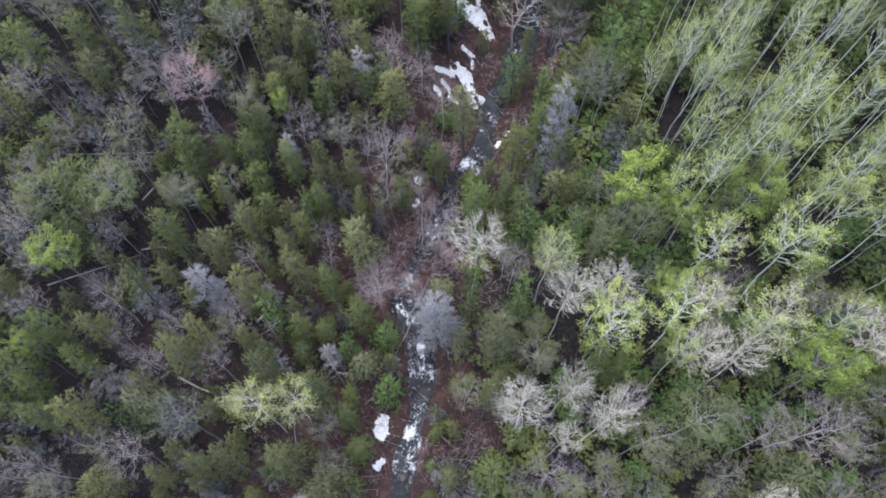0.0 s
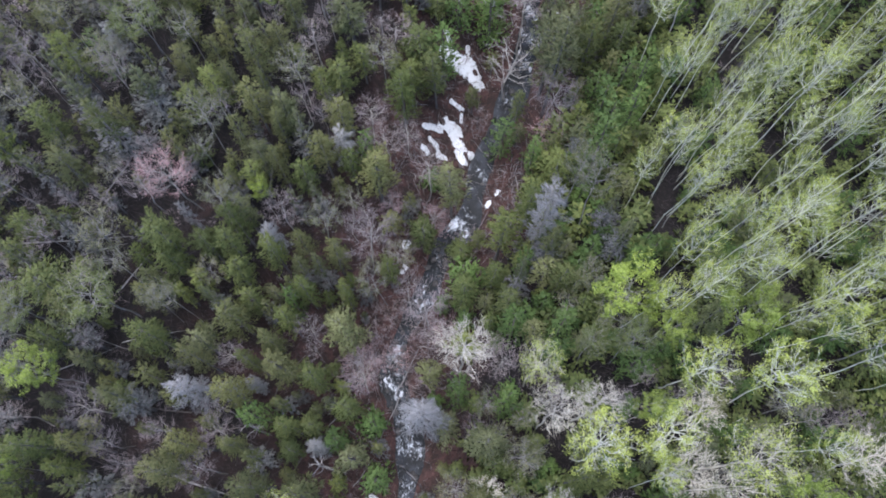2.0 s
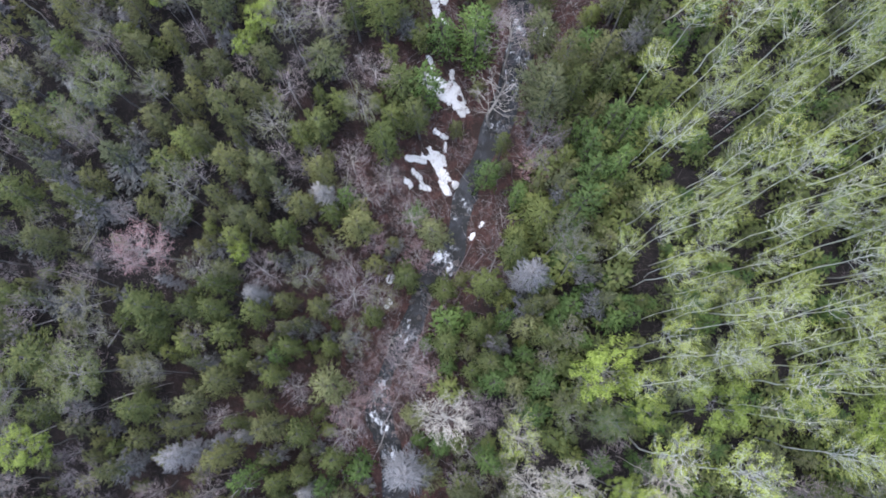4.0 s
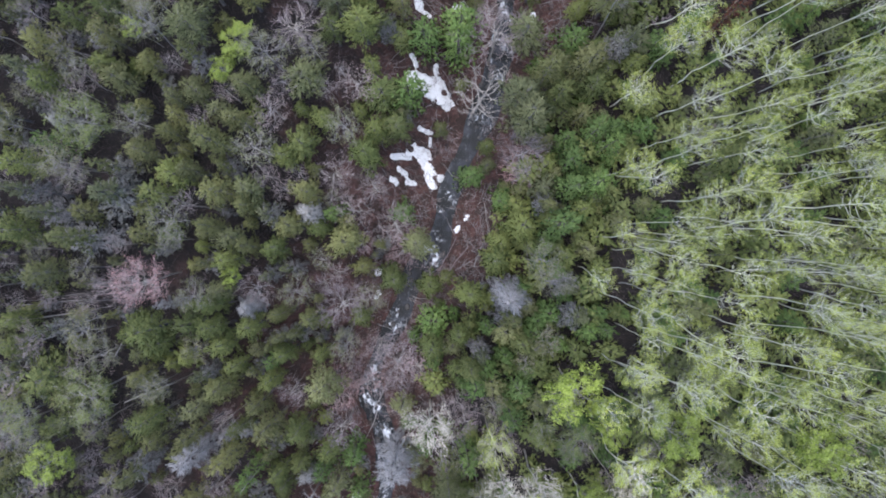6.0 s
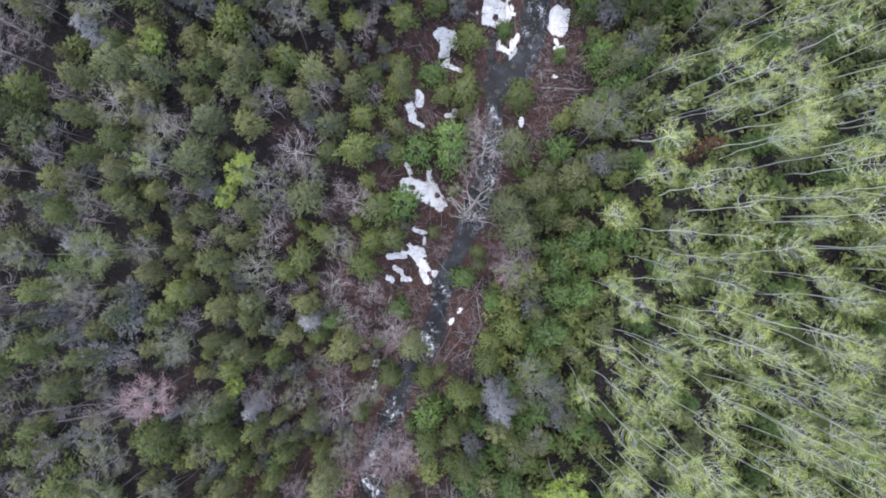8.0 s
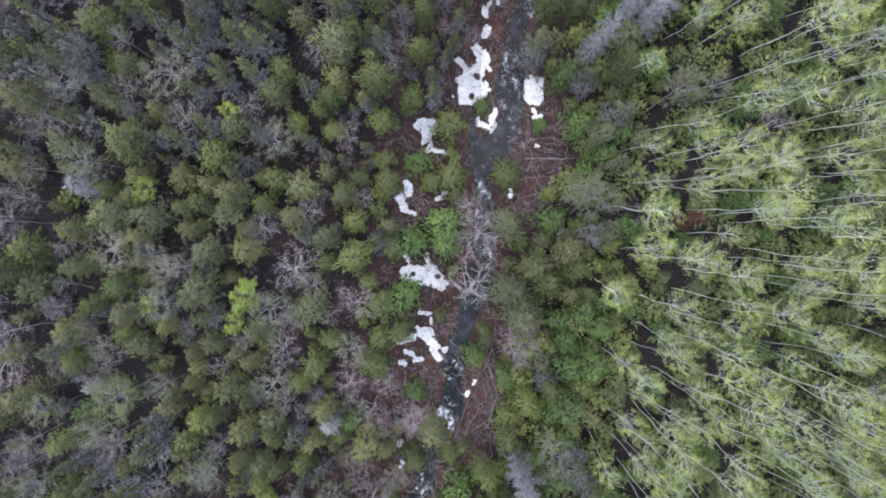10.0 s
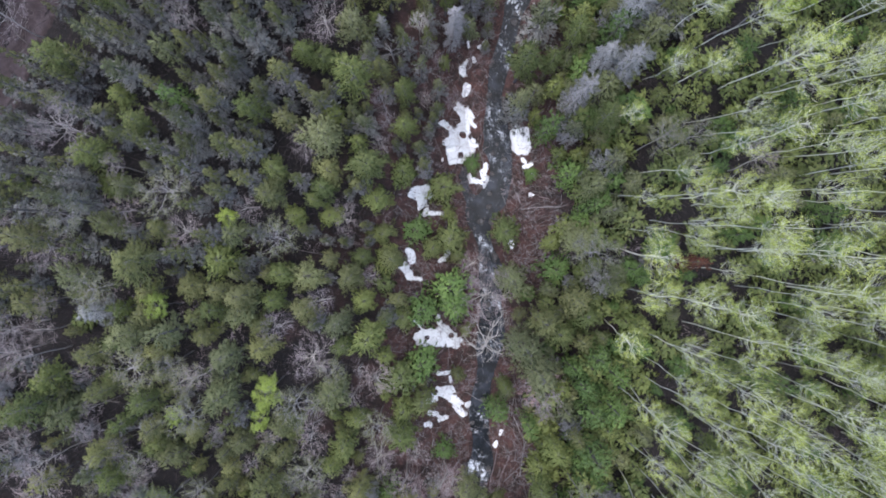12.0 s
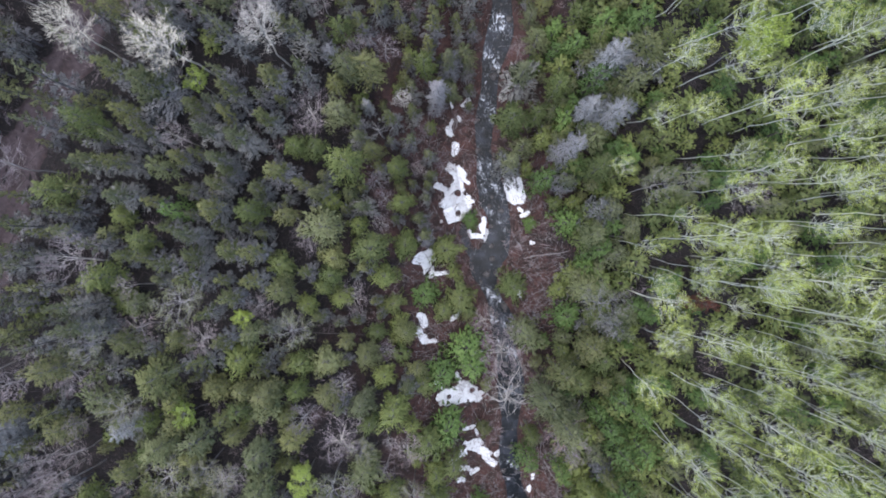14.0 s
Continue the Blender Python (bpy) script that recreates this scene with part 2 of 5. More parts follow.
def sheet(name, xs, ys, height, material):
    gx, gy = np.meshgrid(xs, ys)
    gz = height(gx, gy)
    n, k = len(xs), len(ys)
    verts = np.stack([gx, gy, gz], -1).reshape(-1, 3)
    i = np.arange((k - 1) * n).reshape(k - 1, n)[:, :-1].reshape(-1)
    faces = np.stack([i, i + 1, i + n + 1, i + n], -1)
    return mesh_from(name, verts.tolist(), faces.tolist(), material, True)


far = np.geomspace(1, 1500, 16)
ground_x = np.concatenate([-50 - far[::-1], np.arange(-50, 62.01, 0.7), 62 + far])
ground_y = np.concatenate([-12 - far[::-1], np.arange(-12, 112.01, 0.7), 112 + far])
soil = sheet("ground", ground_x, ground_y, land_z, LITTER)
# red litter lies along the brook; elsewhere tree shade is painted into the floor
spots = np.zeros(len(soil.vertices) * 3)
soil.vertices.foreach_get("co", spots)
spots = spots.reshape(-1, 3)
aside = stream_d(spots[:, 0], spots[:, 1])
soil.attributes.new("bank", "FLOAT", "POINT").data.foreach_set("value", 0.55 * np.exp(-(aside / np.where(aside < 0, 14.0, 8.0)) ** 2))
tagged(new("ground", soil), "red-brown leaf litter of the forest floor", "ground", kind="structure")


def water_strip(name, ys, middle, half, level, rapids):
    """Water surface with uneven riffles; rapids: places along it where it breaks white."""
    across = np.linspace(-1, 1, 13)
    slope = np.gradient(middle, ys)
    norm = np.stack([np.ones_like(slope), -slope], -1) / np.sqrt(1 + slope * slope)[:, None]
    verts, foam, flow = [], [], []
    for i, y in enumerate(ys):
        for a in across:
            px, py = middle[i] + norm[i, 0] * a * half[i], y + norm[i, 1] * a * half[i]
            shift = 1.1 * noise.noise((px * 0.9, py * 0.5, 8.0)) + 0.5 * a
            rough = sum(power * math.exp(-((y + shift - ry) / length) ** 2) for ry, length, power in rapids)
            rough *= 0.75 + 0.9 * noise.noise((px * 1.3, py * 0.7, 2.0))
            bump = noise.noise((px * 1.7, py * 1.3, 3.0))
            verts.append((px, py, level(y) + (0.02 + 0.12 * min(rough, 0.5)) * bump))
            flow.extend((y, a * half[i], 0.0))
            foam.append(1.0 * rough * (1.0 - 0.6 * abs(a) ** 2) + 0.05 * bump)
    n = len(across)
    faces = [(j * n + k, j * n + k + 1, j * n + n + k + 1, j * n + n + k) for j in range(len(ys) - 1) for k in range(n - 1)]
    me = mesh_from(name, verts, faces, WATER, True)
    me.attributes.new("foam", "FLOAT", "POINT").data.foreach_set("value", foam)
    me.attributes.new("flow", "FLOAT_VECTOR", "POINT").data.foreach_set("vector", flow)
    return tagged(new(name, me), "dark brook water breaking into white rapids", "water", kind="structure")


RAPIDS = [(8.0, 1.2, 0.34), (10.8, 0.95, 0.38), (13.0, 0.7, 0.3), (16.3, 0.9, 0.36), (18.5, 0.8, 0.32), (21.5, 0.8, 0.28), (24.5, 1.3, 0.34), (30.0, 1.2, 0.26), (33.5, 0.8, 0.2),
          (36.9, 0.6, 0.42), (38.6, 0.3, 0.2), (41.2, 0.22, 0.42), (42.8, 0.28, 0.25), (50.5, 1.05, 0.16), (54.5, 1.05, 0.2), (58.0, 0.63, 0.36), (60.5, 1.0, 0.22),
          (68.6, 0.91, 0.15), (71.6, 1.3, 0.17), (74.5, 1.2, 0.22), (79.5, 1.40, 0.2), (83.5, 1.40, 0.22), (87.0, 1.05, 0.24)]
wy = np.arange(-30, 112.01, 0.4)
water_strip("water", wy, stream_x(wy), half_width(wy) + 0.35, lambda y: float(stream_z(y)) - 0.12, RAPIDS)


ay = np.arange(63.8, 70.9, 0.25)
water_strip("water", ay, side_x(ay), np.full(len(ay), 0.55), lambda y: float(stream_z(y)) - 0.15, [(66.0, 1.0, 0.1)])


# the old dirt track on the left rim, with two worn ruts
TRACK = [(-50, 62), (-34, 76), (-26.5, 82.8), (-24.4, 84.9), (-22.5, 87.1), (-20.6, 88.7), (-19.2, 90.1), (-17.4, 91.5), (-15.4, 92.6), (-13.4, 94.0), (-7, 99.5), (1, 108), (3, 110)]
ty = np.arange(64, 110.1, 0.4)
tx = np.interp(ty, [p[1] for p in TRACK], [p[0] for p in TRACK])
tx = np.convolve(np.pad(tx, 6, mode="edge"), np.ones(13) / 13, mode="valid")
verts, faces, worn = [], [], []
for x, y in zip(tx, ty):
    for a, dz, wear in ((-1.5, -0.25, 0), (-1.25, -0.02, 0.1), (-0.95, -0.03, 0.6), (-0.7, -0.06, 1), (-0.4, 0.02, 0.45), (0, 0.06, 0.2), (0.4, 0.02, 0.45), (0.7, -0.06, 1), (0.95, -0.03, 0.6), (1.25, -0.02, 0.1), (1.5, -0.25, 0)):
        a *= 1.3 + 0.5 * noise.noise((x * 0.8, y * 0.8, 3.0 + (a > 0)))
        px, py = x + a * 0.72, y - a * 0.7
        verts.append((px, py, float(land_z(np.float64(px), np.float64(py))) + 0.06 + dz))
        worn.append(wear)
for j in range(len(ty) - 1):
    for k in range(10):
        faces.append((j * 11 + k, j * 11 + k + 1, j * 11 + k + 12, j * 11 + k + 11))
road = mesh_from("road", verts, faces, DIRT, True)
road.attributes.new("wear", "FLOAT", "POINT").data.foreach_set("value", worn)
tagged(new("road", road), "old dirt track with two worn wheel ruts", "track", kind="structure")


def stroke_gap(x, y, x0, y0, x1, y1):
    """Distance from a point to a stroke."""
    dx, dy = x1 - x0, y1 - y0
    k = min(1.0, max(0.0, ((x - x0) * dx + (y - y0) * dy) / max(dx * dx + dy * dy, 1e-6)))
    return math.hypot(x - x0 - k * dx, y - y0 - k * dy)


def snow_patch(blobs, label, hollow=(), eaten=1.0):
    """Melting snow: a low mound along the strokes (x, y, x, y, radius), eaten away at the edge, with bare hollows."""
    xs = [v for b in blobs for v in (b[0], b[2])]
    ys = [v for b in blobs for v in (b[1], b[3])]
    x0, x1, y0, y1 = min(xs) - 2.2, max(xs) + 2.2, min(ys) - 2.2, max(ys) + 2.2
    step = 0.08
    nx, ny = int((x1 - x0) / step) + 1, int((y1 - y0) / step) + 1
    field = {}
    for j in range(ny):
        for i in range(nx):
            x, y = x0 + i * step, y0 + j * step
            v = max(1 - stroke_gap(x, y, *b[:4]) / b[4] for b in blobs)
            v += 0.16 + eaten * (0.5 * noise.noise((x * 1.7, y * 1.7, 7.0)) + 0.4 * noise.noise((x * 4.0, y * 4.0, 1.0)))
            for hx, hy, hr in hollow:
                v = min(v, 1.6 * (math.hypot(x - hx, y - hy) / hr - 1))
            field[i, j] = v - 0.08
    verts, index, faces = [], {}, []
    for (i, j), v in field.items():
        if v > -0.06:
            x, y = x0 + i * step, y0 + j * step
            index[i, j] = len(verts)
            verts.append((x, y, float(land_z(np.float64(x), np.float64(y))) + 0.06 + 0.13 * math.sqrt(min(max(v, 0), 0.5)) - (0.2 if v < 0 else 0)))
    for i, j in index:
        quad = ((i, j), (i + 1, j), (i + 1, j + 1), (i, j + 1))
        if all(q in index for q in quad):
            faces.append([index[q] for q in quad])
    # what has melted apart lies as patches of its own
    root = list(range(len(verts)))

    def find(k):
        while root[k] != k:
            root[k] = root[root[k]]
            k = root[k]
        return k

    for f in faces:
        for k in f[1:]:
            root[find(k)] = find(f[0])
    pieces = {}
    for f in faces:
        pieces.setdefault(find(f[0]), []).append(f)
    for fs in pieces.values():
        if len(fs) < 8:
            continue
        used = sorted({k for f in fs for k in f})
        renum = {k: n for n, k in enumerate(used)}
        me = mesh_from("snow_patch", [verts[k] for k in used], [[renum[k] for k in f] for f in fs], SNOW, True)
        tagged(new("snow_patch", me), label if len(fs) > 60 else "tiny remnant of melting snow", "snow", "snow patches by the brook")


OLD = "patch of old melting snow on red-brown litter"
TINY = "tiny remnant of melting snow"
snow_patch([(-5.27, 11.64, -5.33, 10.69, 0.58)], OLD)
snow_patch([(-5.49, 8.15, -5.16, 8.38, 0.31), (-5.73, 7.93, -5.48, 7.83, 0.26)], "small remnant of old snow beside the brook")
snow_patch([(-2.86, 32.59, -2.75, 32.57, 0.22)], TINY)
snow_patch([(-2.5, 33.11, -2.39, 32.98, 0.22)], TINY)
snow_patch([(-2.52, 35.08, -2.3, 35.3, 0.34)], "small remnant of old snow under bare twigs")
snow_patch([(1.52, 47.12, 2.71, 46.77, 0.54), (2.21, 46.33, 3.11, 45.16, 0.49), (2.71, 44.96, 3.25, 43.74, 0.38), (-0.5, 46.5, 0.9, 46.6, 0.36), (0.9, 46.7, 1.4, 47.3, 0.4)], "ragged patch of melting snow with bare gaps", [(1.15, 47.3, 0.25)])
snow_patch([(2.15, 49.17, 3.15, 48.87, 0.25), (3.1, 48.4, 3.05, 47.7, 0.17)], "thin remnant of snow on brown litter")
snow_patch([(-0.04, 45.34, 0.68, 44.85, 0.29), (0.72, 44.06, 1.36, 44.0, 0.28), (0.68, 44.85, 0.9, 44.1, 0.2)], "thin remnant of snow on brown litter")
snow_patch([(-0.68, 44.32, -0.4, 44.04, 0.3)], TINY)
snow_patch([(4.0, 44.57, 4.2, 44.6, 0.36)], TINY)
snow_patch([(1.54, 55.45, 1.89, 54.8, 0.26), (3.79, 54.94, 3.7, 54.35, 0.26), (1.52, 53.8, 3.82, 53.31, 0.54), (1.56, 53.1, 3.44, 52.28, 0.5), (3.92, 53.59, 4.85, 51.71, 0.55), (3.34, 52.89, 4.74, 51.42, 0.45)],
           "broad patch of old snow by the brook", [(2.12, 53.29, 0.2), (4.52, 52.61, 0.24)])
snow_patch([(3.05, 62.26, 2.95, 61.37, 0.42), (2.15, 61.09, 2.29, 59.91, 0.42), (2.4, 59.73, 3.26, 59.29, 0.25)], "patch of old snow between young firs")
snow_patch([(6.54, 61.14, 6.82, 61.03, 0.26)], TINY)
snow_patch([(5.72, 60.47, 6.54, 60.63, 0.26)], "small remnant of old snow")
snow_patch([(5.13, 67.71, 6.46, 67.81, 0.47), (5.69, 67.36, 5.49, 65.81, 0.48), (6.31, 67.45, 6.62, 67.17, 0.35), (5.75, 65.72, 7.28, 65.17, 0.25)], OLD)
snow_patch([(13.65, 77.17, 13.2, 76.48, 0.38), (12.22, 75.05, 12.89, 73.91, 0.55), (12.71, 74.66, 11.99, 72.71, 0.6), (12.94, 73.53, 13.2, 73.01, 0.26), (11.0, 72.63, 11.3, 71.38, 0.72), (10.3, 71.58, 12.16, 71.44, 0.78),
            (9.23, 70.2, 11.27, 69.89, 0.36), (10.32, 70.79, 11.95, 70.88, 0.73), (9.97, 73.85, 10.78, 73.04, 0.36)], "broad patch of old snow along the brook", [(10.89, 70.43, 0.26), (11.74, 72.4, 0.32)])
snow_patch([(13.51, 78.86, 13.49, 78.31, 0.36), (14.33, 79.56, 13.74, 78.99, 0.18)], "small remnant of old snow")
snow_patch([(15.09, 79.69, 15.09, 79.36, 0.22)], TINY)
snow_patch([(16.0, 80.59, 16.76, 80.95, 0.26)], TINY)
snow_patch([(14.95, 81.23, 14.87, 80.86, 0.18)], TINY)
snow_patch([(17.3, 71.0, 17.1, 69.5, 0.72), (17.95, 70.9, 17.6, 69.2, 0.6)], "clean patch of old snow on the bank", eaten=0.35)
snow_patch([(17.08, 68.26, 17.26, 67.88, 0.24), (17.09, 67.43, 17.73, 67.44, 0.26)], "small remnant of old snow on the bank")
snow_patch([(17.56, 66.61, 17.73, 66.55, 0.24)], TINY)
snow_patch([(16.73, 64.34, 16.88, 64.28, 0.24)], TINY)
snow_patch([(13.45, 60.31, 13.36, 59.7, 0.26)], TINY)
snow_patch([(13.22, 68.74, 12.84, 68.05, 0.28), (12.67, 68.11, 12.75, 67.26, 0.38), (11.56, 67.56, 12.2, 67.2, 0.32), (11.17, 68.22, 11.18, 67.57, 0.24), (12.43, 66.93, 12.46, 66.62, 0.29)], "ragged patch of snow on the islet")

# ---- trees ----
snow_patch([(6.5, 40.4, 6.7, 40.7, 0.22)], TINY)
snow_patch([(5.6, 39.3, 5.7, 39.5, 0.3)], TINY)


def bisect(sums, value):
    return min(int(np.searchsorted(sums, value)), len(sums) - 1)


def tube(verts, faces, points, radii, sides=4):
    """A tapered tube through the points, added to verts and faces; a last radius of 0 ends in a tip."""
    rings = []
    for i, p in enumerate(points):
        ahead = Vector(points[min(i + 1, len(points) - 1)]) - Vector(points[max(i - 1, 0)])
        u = ahead.orthogonal().normalized()
        w = ahead.normalized().cross(u)
        if radii[i] <= 0:
            rings.append([len(verts)])
            verts.append(tuple(p))
            continue
        rings.append(list(range(len(verts), len(verts) + sides)))
        for k in range(sides):
            a = 2 * math.pi * k / sides
            verts.append(tuple(Vector(p) + (u * math.cos(a) + w * math.sin(a)) * radii[i]))
    for a, b in zip(rings, rings[1:]):
        for k in range(sides):
            if len(b) == 1:
                faces.append((a[k], a[(k + 1) % sides], b[0]))
            else:
                faces.append((a[k], a[(k + 1) % sides], b[(k + 1) % sides], b[k]))


def blade(verts, faces, base, way, length, width, rnd):
    """A plainer spray of needles for the trees that fill the wood."""
    side = way.cross(Vector((rnd.uniform(-0.5, 0.5), rnd.uniform(-0.5, 0.5), 1))).normalized() * width * 0.52
    n = len(verts)
    verts.extend([tuple(base + side), tuple(base - side), tuple(base + way * length * 1.45)])
    faces.append((n, n + 1, n + 2))


def foliage_mesh(name, verts, faces, material, heart, rise):
    """Leaves or needles whose faces turn outward from the crown's heart, so that the crown takes light as one soft body."""
    co = np.array(verts)
    n = co - np.array(heart)
    n[:, 2] = rise * np.maximum(np.linalg.norm(n[:, :2], axis=1).mean(), 0.01) if rise else n[:, 2]
    n /= np.maximum(np.linalg.norm(n, axis=1), 1e-6)[:, None]
    n += np.repeat(np.random.default_rng(len(verts)).normal(0, 0.28, (len(verts) // 3 + 1, 3)), 3, axis=0)[:len(n)]
    n /= np.maximum(np.linalg.norm(n, axis=1), 1e-6)[:, None]
    turned = []
    for f in faces:
        a, b, c = co[f[0]], co[f[1]], co[f[2]]
        turned.append(tuple(f) if np.dot(np.cross(b - a, c - a), n[f[0]]) > 0 else tuple(reversed(f)))
    me = mesh_from(name, verts, turned, material, True)
    me.normals_split_custom_set_from_vertices(n.tolist())
    return me


def conifer_meshes(name, seed, crown_mat, trunk_mat, rounded, tufts, wide=0.15, ragged=0.32, bare=0.36, spray=blade, boughs=62, needle=0.6, skirt=0.0, skirt_mat=None):
    """A conifer 10 m high with a crown 3 m across: whorls of boughs carrying needle sprays."""
    rnd = random.Random(seed)
    tv, tf, cv, cf, gv, gf = [], [], [], [], [], []
    lean = Vector((rnd.uniform(-0.15, 0.15), rnd.uniform(-0.15, 0.15), 0))
    at = lambda u: lean * (u * u) + Vector((0, 0, 10 * u))
    tube(tv, tf, [at(0) - Vector((0, 0, 0.3)), at(0.3), at(0.65), at(1.0)], [0.16, 0.12, 0.07, 0], 6)
    lobes = [(rnd.uniform(0, 6.283), rnd.uniform(-ragged, ragged)) for _ in range(5)]
    plan = []
    for i in range(boughs):
        u = bare + (0.985 - bare) * (i + rnd.random()) / boughs
        a = i * 2.39996 + rnd.uniform(-0.25, 0.25)
        v = (u - bare) / (1 - bare)
        shape = min(1.05, (1 - v) ** 0.8 * 1.2) * min(1.0, 0.55 + 5 * v) if not rounded else math.sqrt(max(0.0, 1 - ((v - 0.36) / 0.66) ** 2))
        reach = 1.5 * min(shape, 1.05) * (1 + sum(s * math.cos(a * k + p) for k, (p, s) in enumerate(lobes, 1)) * 0.5) * rnd.uniform(0.55, 1.3)
        reach = max(reach, 0.16)
        rise = (0.55 if rounded else 0.35) * (u - 0.35) + rnd.uniform(-0.12, 0.12)
        plan.append((u, a, reach, rise))
    total = sum(p[2] for p in plan)
    for u, a, reach, rise in plan:
        way = Vector((math.cos(a), math.sin(a), rise))
        root = at(u)
        droop = lambda s: root + way * (reach * s) + Vector((0, 0, -0.16 * reach * s * s))
        if reach > 0.5 and rnd.random() < 0.35:
            tube(tv, tf, [root, droop(0.9)], [0.025, 0], 3)
        for _ in range(max(2, round(tufts * 0.55 * reach / total))):
            s = 1 - rnd.random() ** 1.5 * 0.85
            side = Vector((-math.sin(a), math.cos(a), 0)) * rnd.uniform(-1, 1) * 0.36 * reach * (1.15 - s)
            turn = rnd.uniform(-0.7, 0.7)
            out = Vector((math.cos(a + turn), math.sin(a + turn), rnd.uniform(-0.1, 0.75)))
            into = (gv, gf) if u + rnd.uniform(-0.06, 0.06) < skirt else (cv, cf)
            spray(*into, droop(s) + side + Vector((0, 0, rnd.uniform(-0.1, 0.12))), out.normalized(), needle * rnd.uniform(0.2, 0.4), wide * rnd.uniform(0.6, 1.2), rnd)
    # side shoots between the boughs, so that the crown closes
    weights = np.cumsum([p[2] for p in plan])
    for _ in range(round(tufts * 0.55)):
        u, a, reach, rise = plan[bisect(weights, rnd.random() * weights[-1])]
        a += rnd.uniform(-0.3, 0.3)
        s = rnd.uniform(0.35, 0.95)
        p = at(min(1.0, u + rnd.uniform(-0.03, 0.03))) + Vector((math.cos(a), math.sin(a), rise)) * (reach * s) + Vector((0, 0, -0.16 * reach * s * s))
        out = Vector((math.cos(a) + rnd.uniform(-0.6, 0.6), math.sin(a) + rnd.uniform(-0.6, 0.6), rnd.uniform(0.0, 1.0)))
        into = (gv, gf) if u + rnd.uniform(-0.06, 0.06) < skirt else (cv, cf)
        spray(*into, p, out.normalized(), needle * rnd.uniform(0.2, 0.38), wide * rnd.uniform(0.6, 1.2), rnd)
    # dead lower boughs with grey twigs
    for i in range(round(bare * 30)):
        u = bare * (0.3 + 0.85 * rnd.random())
        a, reach = i * 2.39996 + rnd.uniform(-0.4, 0.4), rnd.uniform(0.5, 1.25)
        root = at(u)
        tip = root + Vector((math.cos(a) * reach, math.sin(a) * reach, rnd.uniform(-0.35, 0.1)))
        tube(tv, tf, [root, tip], [0.022, 0], 3)
        for _ in range(2):
            p, b = root.lerp(tip, rnd.uniform(0.25, 0.95)), a + rnd.choice((-1, 1)) * rnd.uniform(0.4, 1.1)
            tube(tv, tf, [p, p + Vector((math.cos(b), math.sin(b), rnd.uniform(-0.3, 0.15))) * rnd.uniform(0.25, 0.55)], [0.016, 0], 3)
    for _ in range(10):
        spray(cv, cf, at(0.95), Vector((rnd.uniform(-0.4, 0.4), rnd.uniform(-0.4, 0.4), 1)).normalized(), 0.4, wide, rnd)
    made = [mesh_from(name + "_trunk", tv, tf, trunk_mat), foliage_mesh(name + "_crown", cv, cf, crown_mat, (0, 0, 0), 0.9)]
    if gf:
        made.append(foliage_mesh(name + "_skirt", gv, gf, skirt_mat, (0, 0, 0), 0.9))
    return made


